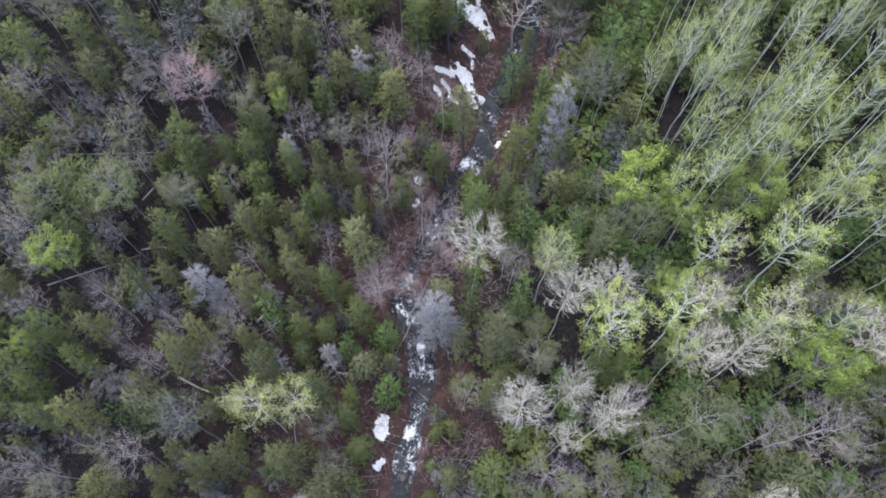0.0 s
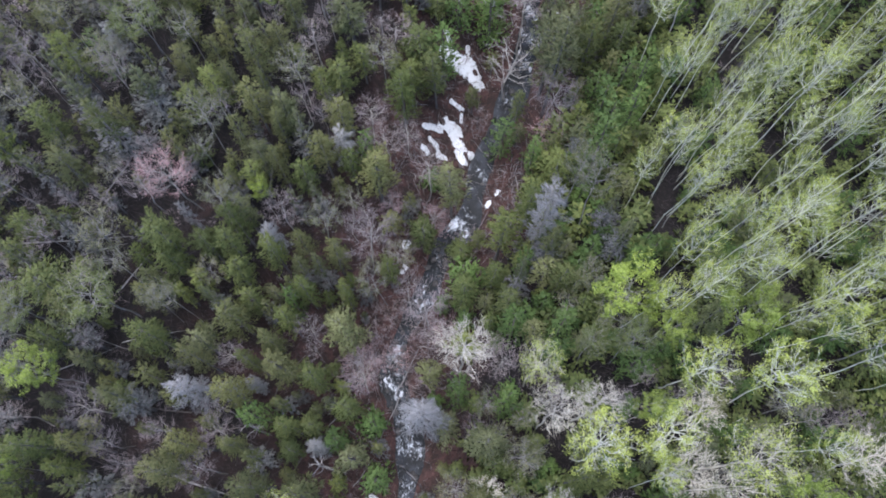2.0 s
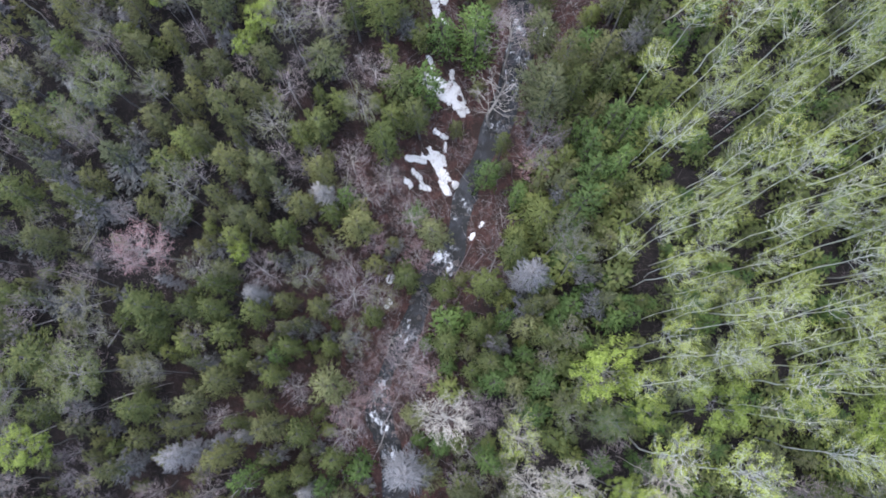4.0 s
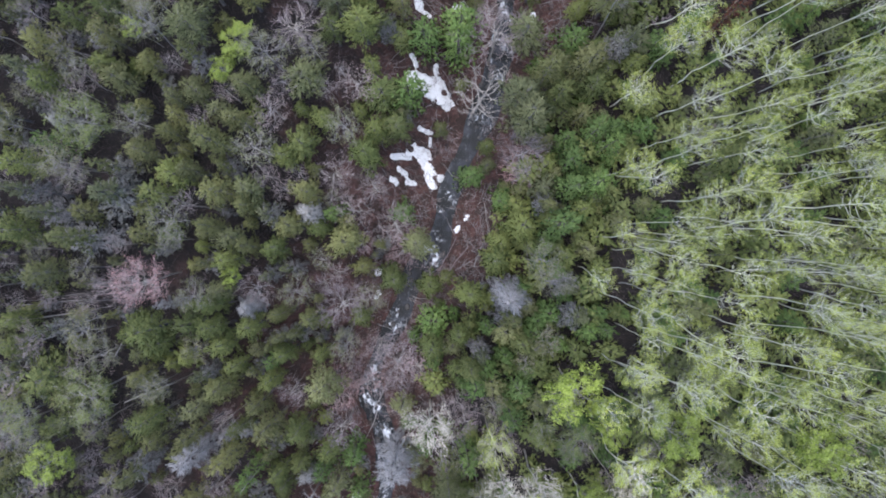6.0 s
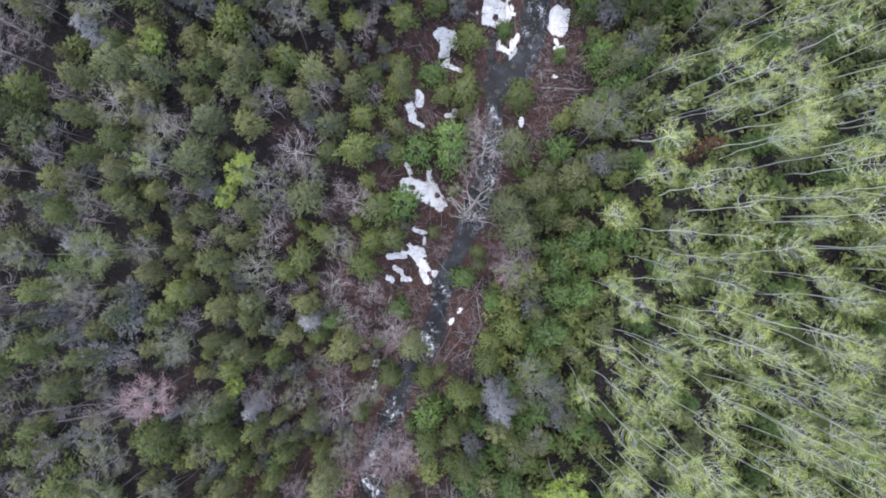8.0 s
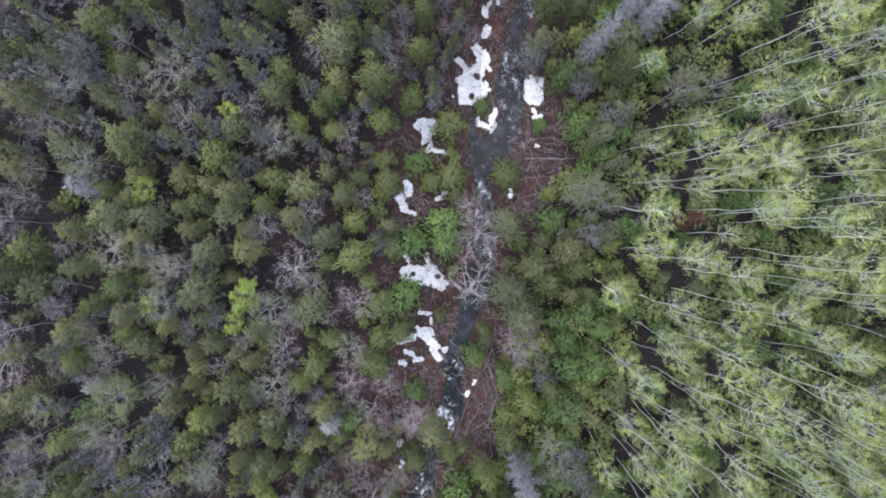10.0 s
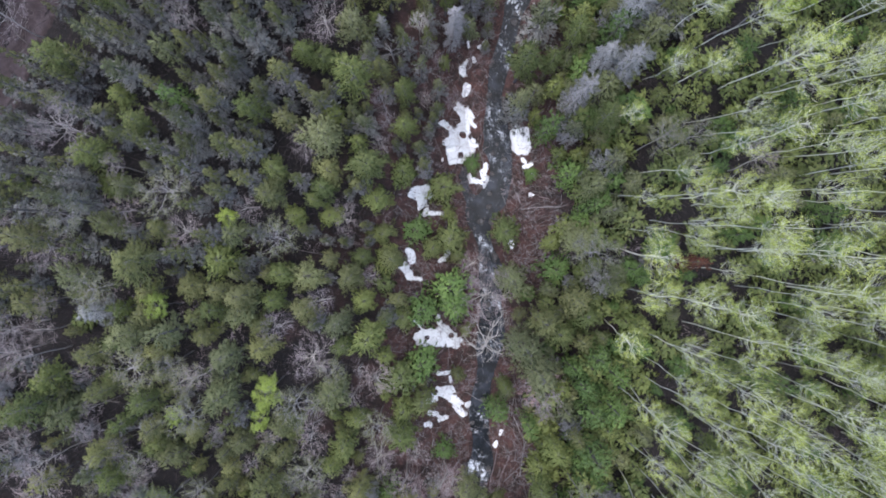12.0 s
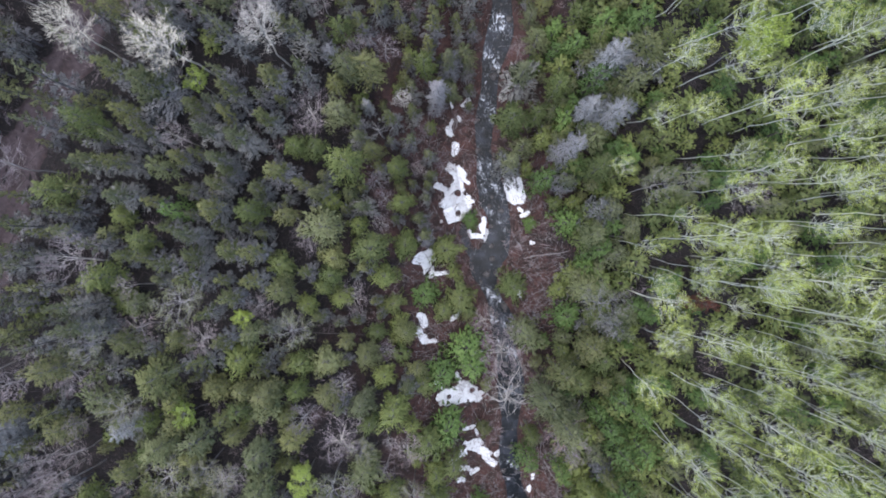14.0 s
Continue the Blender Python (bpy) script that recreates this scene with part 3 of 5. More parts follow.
def broadleaf_meshes(name, seed, bark, leaf, leaves, limbs=16, boughs=5, twigs=4, deep=2.3, size=0.15, spread=0.3, twig_mat=None, shell=0.5, stem_r=0.085, twig_r=0.014, steep=0.55, low=0.0, crook=0.5, limb=0.24, clumps=0):
    """A broadleaved tree 15 m high with a domed crown 4.4 m across and twice deep high: stem, limbs that rise to the dome, boughs, twigs, young leaves."""
    rnd = random.Random(seed)
    tv, tf, xv, xf, cv, cf = [], [], [], [], [], []
    bend = [Vector((rnd.uniform(-crook, crook), rnd.uniform(-crook, crook), 0)) for _ in range(3)]
    stem = [Vector((0, 0, -0.3)), Vector((0, 0, 5)) + bend[0], Vector((0, 0, 9.5)) + bend[0] + bend[1] * 0.6, Vector((0, 0, 12.5)) + bend[0] + bend[1], Vector((0, 0, 14.6)) + bend[0] + bend[1] + bend[2]]
    stem = [q for a, b in zip(stem, stem[1:]) for q in (a, a.lerp(b, rnd.uniform(0.4, 0.6)) + Vector((rnd.uniform(-1, 1), rnd.uniform(-1, 1), 0)) * 0.3 * crook)] + stem[-1:]
    tube(tv, tf, stem, [stem_r * k for k in (1, 0.9, 0.8, 0.7, 0.58, 0.46, 0.33, 0.2, 0)], 5)

    def on_stem(z):
        for p, q in zip(stem, stem[1:]):
            if z <= q.z:
                return p.lerp(q, (z - p.z) / (q.z - p.z))
        return stem[-1]

    middle = on_stem(15 - deep)
    middle.z = 15 - deep
    lobes = [(rnd.uniform(0, 6.283), rnd.uniform(-0.3, 0.3)) for _ in range(4)]
    ends = []
    for i in range(limbs):
        a = i * 2.39996 + rnd.uniform(-0.4, 0.4)
        up = -0.55 + 1.5 * (i + rnd.random()) / limbs
        flat = math.sqrt(max(0.05, 1 - up * up))
        reach = 2.2 * flat * (1 + sum(k * math.cos(a * n + q) for n, (q, k) in enumerate(lobes, 1)) * 0.5) * rnd.uniform(0.75, 1.05)
        tip = middle + Vector((math.cos(a) * reach, math.sin(a) * reach, up * deep * rnd.uniform(0.85, 1.05)))
        root = on_stem(max(15 - 2 * deep - 0.8, min(14.2, tip.z - steep * reach - rnd.uniform(0.3, 1.0))))
        out = tip - root
        kink = Vector((rnd.uniform(-1, 1), rnd.uniform(-1, 1), rnd.uniform(-0.4, 0.4))) * 0.18 * out.length
        path = [root, root + out * 0.35 + kink + Vector((0, 0, -0.05 * reach)), root + out * 0.7 + kink * 0.3 - Vector((0, 0, 0.08 * reach)), tip]
        thick = (limb + 0.1 * flat) * stem_r
        tube(tv, tf, path, [thick, thick * 0.75, thick * 0.45, 0], 3)
        for j in range(boughs):
            s = 0.3 + 0.7 * (j + rnd.random()) / boughs
            k = min(2, int(s * 3))
            b0 = path[k].lerp(path[k + 1], s * 3 - k)
            turn = a + rnd.choice((-1, 1)) * rnd.uniform(0.3, 1.2)
            side = Vector((math.cos(turn), math.sin(turn), rnd.uniform(0.2, 1.1))) * rnd.uniform(0.55, 1.05)
            end = b0 + side
            tube(tv, tf, [b0, end], [thick * 0.42, 0], 3)
            for _ in range(twigs):
                q = rnd.random()
                w0 = b0.lerp(end, q)
                ta = turn + rnd.uniform(-1.4, 1.4)
                w1 = w0 + Vector((math.cos(ta), math.sin(ta), rnd.uniform(0.1, 1.2))) * rnd.uniform(0.25, 0.6)
                tube(xv, xf, [w0, w1], [twig_r, 0], 3)
                ends.append((w0, w1))
    heart = middle - Vector((0, 0, low))
    outer = [e for e in ends if (e[1] - heart).length > shell * 2.0] or ends
    if clumps:
        outer = rnd.sample(outer, min(clumps, len(outer)))
    for _ in range(leaves):
        w0, w1 = rnd.choice(outer)
        p = w0.lerp(w1, rnd.uniform(0.4, 1.15)) + Vector((rnd.gauss(0, 1), rnd.gauss(0, 1), rnd.gauss(0, 1))) * spread * 0.4
        ta = rnd.uniform(0, 6.283)
        blade(cv, cf, p, Vector((math.cos(ta), math.sin(ta), rnd.uniform(-0.5, 0.7))).normalized(), size * rnd.uniform(0.7, 1.4), size * 0.8, rnd)
    made = [mesh_from(name + "_trunk", tv, tf, bark), mesh_from(name + "_twigs", xv, xf, twig_mat or bark)]
    if leaves:
        made.append(foliage_mesh(name + "_leaves", cv, cf, leaf, middle - Vector((0, 0, 1.2)), 0))
    return made


def snag_meshes(name, seed):
    """A dead weathered stem 8 m high with a few broken crooked limbs."""
    rnd = random.Random(seed)
    tv, tf = [], []
    tube(tv, tf, [Vector((0, 0, -0.3)), Vector((0.05, 0.1, 4)), Vector((-0.1, 0.15, 7)), Vector((0.1, 0.3, 8))], [0.13, 0.1, 0.07, 0.02], 6)
    made = [mesh_from(name + "_trunk", tv, tf, BARK_GREY)]
    for i in range(9):
        lv, lf = [], []
        a, z = i * 2.4 + rnd.uniform(-0.4, 0.4), rnd.uniform(4.5, 7.8)
        r = rnd.uniform(0.6, 1.4)
        p0 = Vector((0, 0.12, z))
        p1 = p0 + Vector((math.cos(a), math.sin(a), 0.3)) * r * 0.55
        p2 = p1 + Vector((math.cos(a + rnd.uniform(-0.8, 0.8)), math.sin(a + rnd.uniform(-0.8, 0.8)), 0.5)) * r * 0.5
        tube(lv, lf, [p0, p1, p2], [0.05, 0.035, 0.012], 4)
        for _ in range(3):
            b = a + rnd.uniform(-1.3, 1.3)
            tube(lv, lf, [p1.lerp(p2, rnd.random()), p2 + Vector((math.cos(b), math.sin(b), 0.2)) * 0.4], [0.018, 0], 3)
        made.append(mesh_from(name + "_limb", lv, lf, BARK_GREY))
    return made


# kind: thing's name, label, category, part names, full height and crown width of the meshes, and the meshes
KINDS = {
    "spruce": ("spruce_tree", "dark green spruce with a pointed dense crown", "tree", ("trunk", "crown", "skirt"), 10, 3.5,
               [conifer_meshes("spruce", s, NEEDLE_SPRUCE, BARK_LICHEN, False, 1850, 0.108, bare=0.2, skirt=0.55, skirt_mat=NEEDLE_SKIRT) for s in range(1, 5)],
               [conifer_meshes("slim_spruce", s, NEEDLE_SPRUCE, BARK_LICHEN, False, 820, 0.155, bare=0.2, spray=blade, boughs=42, needle=0.74, skirt=0.55, skirt_mat=NEEDLE_SKIRT) for s in range(6, 10)]),
    "fir": ("fir_tree", "mid-green balsam fir with a full rounded crown", "tree", ("trunk", "crown"), 10, 3.5,
            [conifer_meshes("fir", s, NEEDLE_FIR, BARK_LICHEN, True, 1700, 0.108) for s in range(11, 15)],
            [conifer_meshes("young_fir", s, NEEDLE_FIR, BARK_LICHEN, True, 760, 0.155, spray=blade, boughs=42, needle=0.74) for s in range(16, 20)]),
    "pine": ("pine_tree", "grey-green pine with a soft feathery crown", "tree", ("trunk", "crown"), 10, 3.5,
             [conifer_meshes("pine", s, NEEDLE_PINE, BARK_LICHEN, True, 1700, 0.108, 0.35) for s in range(101, 104)],
             [conifer_meshes("slim_pine", s, NEEDLE_PINE, BARK_LICHEN, True, 760, 0.15, 0.35, spray=blade, boughs=42, needle=0.74) for s in range(105, 108)]),
    "cedar": ("cedar_tree", "yellow-green cedar with a soft rounded crown", "tree", ("trunk", "crown"), 10, 3.5,
              [conifer_meshes("cedar", s, NEEDLE_CEDAR, BARK_LICHEN, True, 1700, 0.108, 0.4) for s in range(21, 25)],
              [conifer_meshes("young_cedar", s, NEEDLE_CEDAR, BARK_LICHEN, True, 760, 0.155, 0.35, spray=blade, boughs=42, needle=0.74) for s in range(26, 30)]),
    "grey": ("grey_conifer", "leafless grey conifer with fine dry twigs", "tree", ("trunk", "crown"), 10, 3.1,
             [conifer_meshes("grey_conifer", s, NEEDLE_GREY, BARK_GREY, True, 3000, 0.06, 0.35, 0.12, needle=0.8) for s in range(31, 34)]),
    "drab": ("lichen_grey_spruce", "drab grey-green spruce with thin lichen-hung needles", "tree", ("trunk", "crown", "skirt"), 10, 3.5,
             [conifer_meshes("drab_spruce", s, NEEDLE_DRAB, BARK_LICHEN, False, 1850, 0.106, 0.3, 0.2, skirt=0.62, skirt_mat=NEEDLE_SKIRT) for s in range(36, 40)],
             [conifer_meshes("slim_drab_spruce", s, NEEDLE_DRAB, BARK_LICHEN, False, 820, 0.15, 0.3, 0.2, spray=blade, boughs=42, needle=0.74, skirt=0.62, skirt_mat=NEEDLE_SKIRT) for s in range(111, 114)]),
    "hemlock": ("hemlock_tree", "bright green young hemlock with dense soft foliage", "tree", ("trunk", "crown"), 10, 3.5,
                [conifer_meshes("hemlock", s, NEEDLE_HEMLOCK, BARK_DARK, True, 760, 0.155, 0.35, 0.05) for s in range(121, 124)],
                [conifer_meshes("young_hemlock", s, NEEDLE_HEMLOCK, BARK_DARK, True, 760, 0.155, 0.35, 0.05, spray=blade, boughs=42, needle=0.74) for s in range(125, 128)]),
    "sapling": ("fir_sapling", "young fir sapling below the taller trees", "tree", ("trunk", "crown"), 10, 3.5,
                [conifer_meshes("fir_sapling", s, NEEDLE_FIR, BARK_DARK, True, 300, 0.26, 0.3, 0.05, spray=blade, boughs=40, needle=0.95) for s in range(131, 135)]),
    "shrub": ("leafless_shrub", "leafless grey-brown shrub below the taller trees", "shrub", ("trunk", "branchwork"), 15, 4.6,
              [broadleaf_meshes("leafless_shrub", s, TWIG_GREY, None, 0, 9, 4, 4, 6.5, twig_mat=TWIG_BROWN, stem_r=0.06, twig_r=0.024) for s in range(141, 144)]),
    "brush": ("leafless_bush", "spreading leafless bush with fine pinkish twigs", "shrub", ("trunk", "branchwork"), 15, 4.6,
              [broadleaf_meshes("leafless_bush", s, BARK_LIMB, None, 0, 24, 6, 6, 6.8, twig_mat=TWIG_PINK, stem_r=0.05, twig_r=0.013, limb=0.3) for s in (146, 147)]),
    "sprawling": ("sprawling_bare_tree", "bare grey tree spreading long crooked limbs over the brook", "tree", ("trunk", "branchwork"), 15, 4.6,
                  [broadleaf_meshes("sprawling_bare_tree", 148, BARK_GREY, None, 0, 15, 4, 3, 4.0, stem_r=0.12, twig_r=0.016, limb=0.24, steep=0.9, crook=1.0)]),
    "rust": ("rusty_conifer", "small dead conifer with rust-red needles", "tree", ("trunk", "crown"), 10, 3.5,
             [conifer_meshes("rusty_conifer", 35, LEAF_RUST, BARK_DARK, True, 1000)]),
    "aspen": ("aspen_tree", "tall aspen with pale stem and opening yellow-green leaves", "tree", ("trunk", "branchwork", "foliage"), 15, 4.6,
              [broadleaf_meshes("aspen", s, BARK_ASPEN, LEAF_ASPEN, 2050, 22, 4, 3, 2.3, 0.072, 0.42, shell=0.9, twig_r=0.013, steep=0.6, low=1.1, stem_r=0.09, crook=0.8, limb=0.2, clumps=110) for s in range(41, 46)]),
    "lime": ("leafing_birch", "birch in bright yellow-green young leaf", "tree", ("trunk", "branchwork", "foliage"), 15, 4.6,
             [broadleaf_meshes("leafing_birch", s, BARK_GREY, LEAF_LIME, 4200, 14, 5, 3, 2.4, 0.115, 0.36, shell=0.3) for s in range(51, 54)]),
    "spring": ("greening_birch", "pale-limbed birch in first yellow-green leaf", "tree", ("trunk", "branchwork", "foliage"), 15, 4.6,
               [broadleaf_meshes("greening_birch", s, BARK_ASPEN, LEAF_ASPEN, 2600, 18, 6, 4, 2.7, 0.085, 0.34, shell=0.5, twig_r=0.012, stem_r=0.09, crook=0.8, limb=0.3, clumps=130) for s in range(151, 154)]),
    "olive": ("young_leaved_birch", "birch in dull olive-green young leaf", "tree", ("trunk", "branchwork", "foliage"), 15, 4.6,
              [broadleaf_meshes("young_leaved_birch", s, BARK_GREY, LEAF_OLIVE, 3400, 17, 5, 4, 2.6, 0.085, 0.36, shell=0.4) for s in range(56, 59)]),
    "pale": ("budding_birch", "birch with grey-green haze of opening buds", "tree", ("trunk", "branchwork", "foliage"), 15, 4.6,
             [broadleaf_meshes("budding_birch", s, BARK_GREY, LEAF_PALE, 1700, 16, 5, 5, 2.8, 0.075, 0.28, twig_r=0.01) for s in range(61, 65)]),
    "white": ("white_birch", "bare birch with chalk-white branches", "tree", ("trunk", "branchwork"), 15, 4.6,
              [broadleaf_meshes("white_birch", s, BARK_WHITE, None, 0, 22, 7, 7, 2.5, twig_r=0.013, stem_r=0.1) for s in range(71, 74)]),
    "whitegreen": ("budding_white_birch", "white-branched birch with first yellow-green leaves", "tree", ("trunk", "branchwork", "foliage"), 15, 4.6,
                   [broadleaf_meshes("budding_white_birch", s, BARK_WHITE, LEAF_ASPEN, 2200, 18, 6, 6, 2.5, 0.075, 0.26, twig_r=0.013, stem_r=0.095) for s in range(76, 78)]),
    "bare": ("bare_maple", "leafless tree with a haze of purple-brown twigs", "tree", ("trunk", "branchwork"), 15, 4.6,
             [broadleaf_meshes("bare_maple", s, BARK_LIMB, None, 0, 22, 5, 6, 3.2, twig_mat=TWIG_BROWN, twig_r=0.012, stem_r=0.08, limb=0.13, crook=0.7, steep=0.8) for s in range(81, 85)]),
    "pink": ("red_maple", "maple hazed with pinkish red blossom", "tree", ("trunk", "branchwork", "foliage"), 15, 4.6,
             [broadleaf_meshes("red_maple", 91, BARK_GREY, LEAF_PINK, 1300, 22, 7, 6, 3.2, 0.06, 0.3, twig_mat=TWIG_PINK)]),
    "snag": ("dead_snag", "dead weathered grey snag with broken limbs", "dead tree", ("trunk", *["limb"] * 9), 8, 2.4,
             [snag_meshes("dead_snag", s) for s in (95, 96, 97)]),
}
PLANTED = []
tree_rnd = random.Random(5)


def tree(kind, x, y, top, width, label="", filler=False):
    """Plant a tree of that kind, with its tip at the height top and a crown of that width."""
    name, words, category, parts, full, across, made, *plain = KINDS[kind]
    z = float(land_z(np.float64(x), np.float64(y)))
    meshes = tree_rnd.choice(plain[0] if filler and plain else made)
    if kind == "aspen":
        width *= 0.8
    s, h = width / across, max(top - z, 1.5) / full
    ob = new(name)
    ob.empty_display_size = 0.2
    lean = (tree_rnd.uniform(-2, 4) + 0.12 * max(0.0, y - 35), tree_rnd.uniform(-3, 5)) if kind == "aspen" else (tree_rnd.uniform(-2, 2), tree_rnd.uniform(-2, 2))
    if kind == "aspen":
        y += 0.8 * h * full * math.sin(radians(lean[0]))
        x -= 0.8 * h * full * math.sin(radians(lean[1]))
        z = float(land_z(np.float64(x), np.float64(y)))
        h = max(top - z, 1.5) / full
    squeeze = tree_rnd.uniform(0.86, 1.16)
    ob.matrix_world = pose(x, y, z, lean[0], lean[1], 0) @ Matrix.Rotation(tree_rnd.uniform(0, 6.283), 4, "Z") @ Matrix.Diagonal((s * squeeze, s / squeeze, h, 1))
    words = label or words
    height = top - z
    if height < (6.0 if full == 15 else 5.0) and not words.startswith(("small", "young")):
        words = "small " + words
    elif height > (14.5 if full == 15 else 10.5) and not words.startswith("tall"):
        words = "tall " + words
    if len(words.split()) < 10 and abs(float(stream_d(np.float64(x), np.float64(y)))) < 4.5:
        words += " beside the brook"
    tagged(ob, words, category, name.replace("_", " ") + "s in the wood")
    for part_name, me in zip(parts, meshes):
        piece = new(part_name, me)
        piece.parent = ob
        if part_name not in ("trunk", "limb"):
            tagged(piece, kind="stuff")
    PLANTED.append((x, y, width * (0.85 if kind == "aspen" else 0.5)))
    return ob


# the trees that stand out one by one
tree("aspen", 30.4, 25.1, 20.7, 3.6)
tree("aspen", 23.3, 25.8, 18.9, 3.7)
tree("aspen", 31.7, 27.1, 22.2, 4.1)
tree("aspen", 21.9, 27.4, 20.6, 3.9)
tree("aspen", 26.8, 27.6, 20.6, 3.0)
tree("aspen", 19.1, 28.1, 19.6, 3.2)
tree("aspen", 19.6, 29.7, 19.8, 2.7)
tree("aspen", 23.3, 29.7, 20.1, 3.0)
tree("aspen", 29.3, 29.8, 21.5, 3.5)
tree("aspen", 22.3, 30.1, 20.7, 3.2)
tree("aspen", 31.8, 30.6, 23.6, 2.8)
tree("aspen", 22.0, 32.3, 17.5, 2.2)
tree("aspen", 18.7, 32.3, 20.6, 3.3)
tree("aspen", 30.1, 33.1, 24.0, 3.4)
tree("aspen", 24.6, 33.2, 20.5, 2.7)
tree("aspen", 20.2, 34.0, 18.1, 2.8)
tree("aspen", 21.4, 34.8, 19.4, 3.1)
tree("aspen", 16.4, 34.8, 17.8, 2.6)
tree("aspen", 32.2, 35.0, 23.7, 2.8)
tree("aspen", 29.1, 35.0, 23.6, 2.8)
tree("aspen", 25.9, 35.0, 23.0, 3.1)
tree("aspen", 36.2, 35.1, 19.2, 3.1)
tree("aspen", 18.8, 35.2, 19.3, 2.5)
tree("aspen", 28.8, 36.0, 21.5, 2.7)
tree("aspen", 22.1, 36.8, 20.4, 3.3)
tree("aspen", 19.2, 37.1, 18.8, 2.5)
tree("aspen", 23.0, 37.9, 20.7, 2.5)
tree("aspen", 21.7, 38.0, 19.1, 2.5)
tree("aspen", 30.1, 38.1, 23.4, 2.8)
tree("aspen", 18.1, 38.3, 16.2, 3.0)
tree("aspen", 27.0, 38.5, 23.4, 4.0)
tree("aspen", 24.4, 39.3, 23.1, 2.7)
tree("aspen", 21.5, 39.3, 21.2, 2.8)
tree("aspen", 32.0, 40.0, 24.3, 3.9)
tree("aspen", 23.2, 41.1, 21.1, 3.0)
tree("aspen", 34.1, 42.0, 23.5, 2.8)
tree("aspen", 30.4, 42.8, 21.6, 2.7)
tree("aspen", 20.1, 42.9, 20.8, 3.4)
tree("aspen", 25.7, 43.3, 23.0, 2.9)
tree("aspen", 19.3, 43.6, 17.5, 2.9)
tree("aspen", 21.8, 44.0, 22.2, 2.9)
tree("aspen", 32.7, 44.5, 23.3, 2.6)
tree("aspen", 21.3, 45.5, 21.5, 2.8)
tree("aspen", 23.9, 45.8, 21.8, 2.6)
tree("aspen", 30.0, 45.9, 23.8, 3.4)
tree("aspen", 26.7, 46.0, 21.2, 2.6)
tree("aspen", 27.2, 47.3, 22.1, 2.8)
tree("aspen", 31.1, 48.2, 24.8, 2.2)
tree("aspen", 35.5, 48.9, 24.7, 4.1)
tree("aspen", 27.5, 49.2, 22.6, 3.5)
tree("aspen", 19.5, 49.8, 17.3, 3.2)
tree("aspen", 31.4, 50.0, 23.8, 2.8)
tree("aspen", 33.4, 50.4, 24.2, 2.8)
tree("aspen", 24.6, 50.8, 21.1, 4.2)
tree("aspen", 22.2, 52.0, 18.7, 3.7)
tree("aspen", 33.5, 53.4, 25.0, 2.5)
tree("aspen", 29.3, 53.7, 25.4, 3.3)
tree("aspen", 35.1, 54.6, 26.3, 2.8)
tree("aspen", 29.4, 55.0, 25.7, 3.2)
tree("aspen", 22.7, 55.9, 18.2, 4.1)
tree("aspen", 30.8, 55.9, 25.1, 3.8)
tree("aspen", 25.1, 56.9, 24.1, 2.4)
tree("aspen", 34.3, 57.0, 26.0, 3.2)
tree("aspen", 28.2, 57.1, 23.2, 2.4)
tree("aspen", 26.2, 57.3, 22.6, 2.6)
tree("aspen", 30.0, 58.0, 21.5, 3.0)
tree("aspen", 23.0, 58.1, 20.7, 2.2)
tree("aspen", 30.7, 58.4, 25.8, 3.2)
tree("aspen", 28.5, 59.1, 24.0, 3.6)
tree("aspen", 26.1, 59.6, 23.0, 3.4)
tree("aspen", 36.7, 60.6, 26.9, 2.8)
tree("aspen", 23.8, 60.8, 20.3, 2.2)
tree("aspen", 26.5, 62.1, 22.1, 2.8)
tree("aspen", 35.3, 62.3, 22.1, 3.7)
tree("aspen", 32.0, 63.5, 25.1, 2.6)
tree("aspen", 31.4, 65.4, 24.8, 2.9)
tree("aspen", 37.2, 65.5, 22.0, 3.7)
tree("aspen", 38.6, 65.5, 26.2, 2.9)
tree("aspen", 34.7, 66.9, 25.7, 4.0)
tree("aspen", 37.4, 67.6, 24.9, 3.5)
tree("aspen", 24.7, 68.3, 18.8, 2.3)
tree("aspen", 31.6, 69.3, 22.3, 2.8)
tree("aspen", 37.5, 69.7, 21.7, 2.5)
tree("aspen", 28.4, 70.2, 22.1, 2.8)
tree("bare", 21.4, 7.9, 13.2, 3.5)
tree("bare", 23.6, 8.3, 15.3, 4.6)
tree("bare", -24.7, 18.1, 12.3, 2.9)
tree("bare", 17.3, 18.9, 14.0, 2.3)
tree("bare", -5.4, 21.2, 7.2, 3.8)
tree("bare", -24.7, 23.7, 12.9, 2.0)
tree("bare", -9.9, 25.3, 8.0, 2.5)
tree("bare", 0.2, 26.7, 5.4, 4.8)
tree("bare", -2.1, 28.5, 7.6, 2.5)
tree("bare", -5.5, 32.3, 9.1, 4.6)
tree("bare", -0.2, 39.5, 7.5, 3.7)
tree("bare", -16.5, 41.4, 14.7, 2.5)
tree("bare", -24.5, 43.0, 17.4, 2.6)
tree("bare", -2.0, 43.1, 6.8, 3.2)
tree("bare", -10.6, 44.0, 12.0, 2.3)
tree("bare", -5.3, 44.3, 8.5, 3.6)
tree("bare", 10.6, 45.3, 10.3, 4.5)
tree("bare", -9.7, 49.1, 13.5, 3.3)
tree("bare", -8.4, 51.3, 13.4, 2.4)
tree("bare", -33.1, 51.5, 15.9, 5.0)
tree("bare", -3.1, 52.0, 10.2, 3.6)
tree("bare", 9.0, 55.7, 9.6, 5.8)
tree("bare", -7.6, 55.9, 13.4, 4.5)
tree("bare", 8.7, 59.3, 5.4, 3.2)
tree("bare", 33.2, 60.9, 19.5, 3.2)
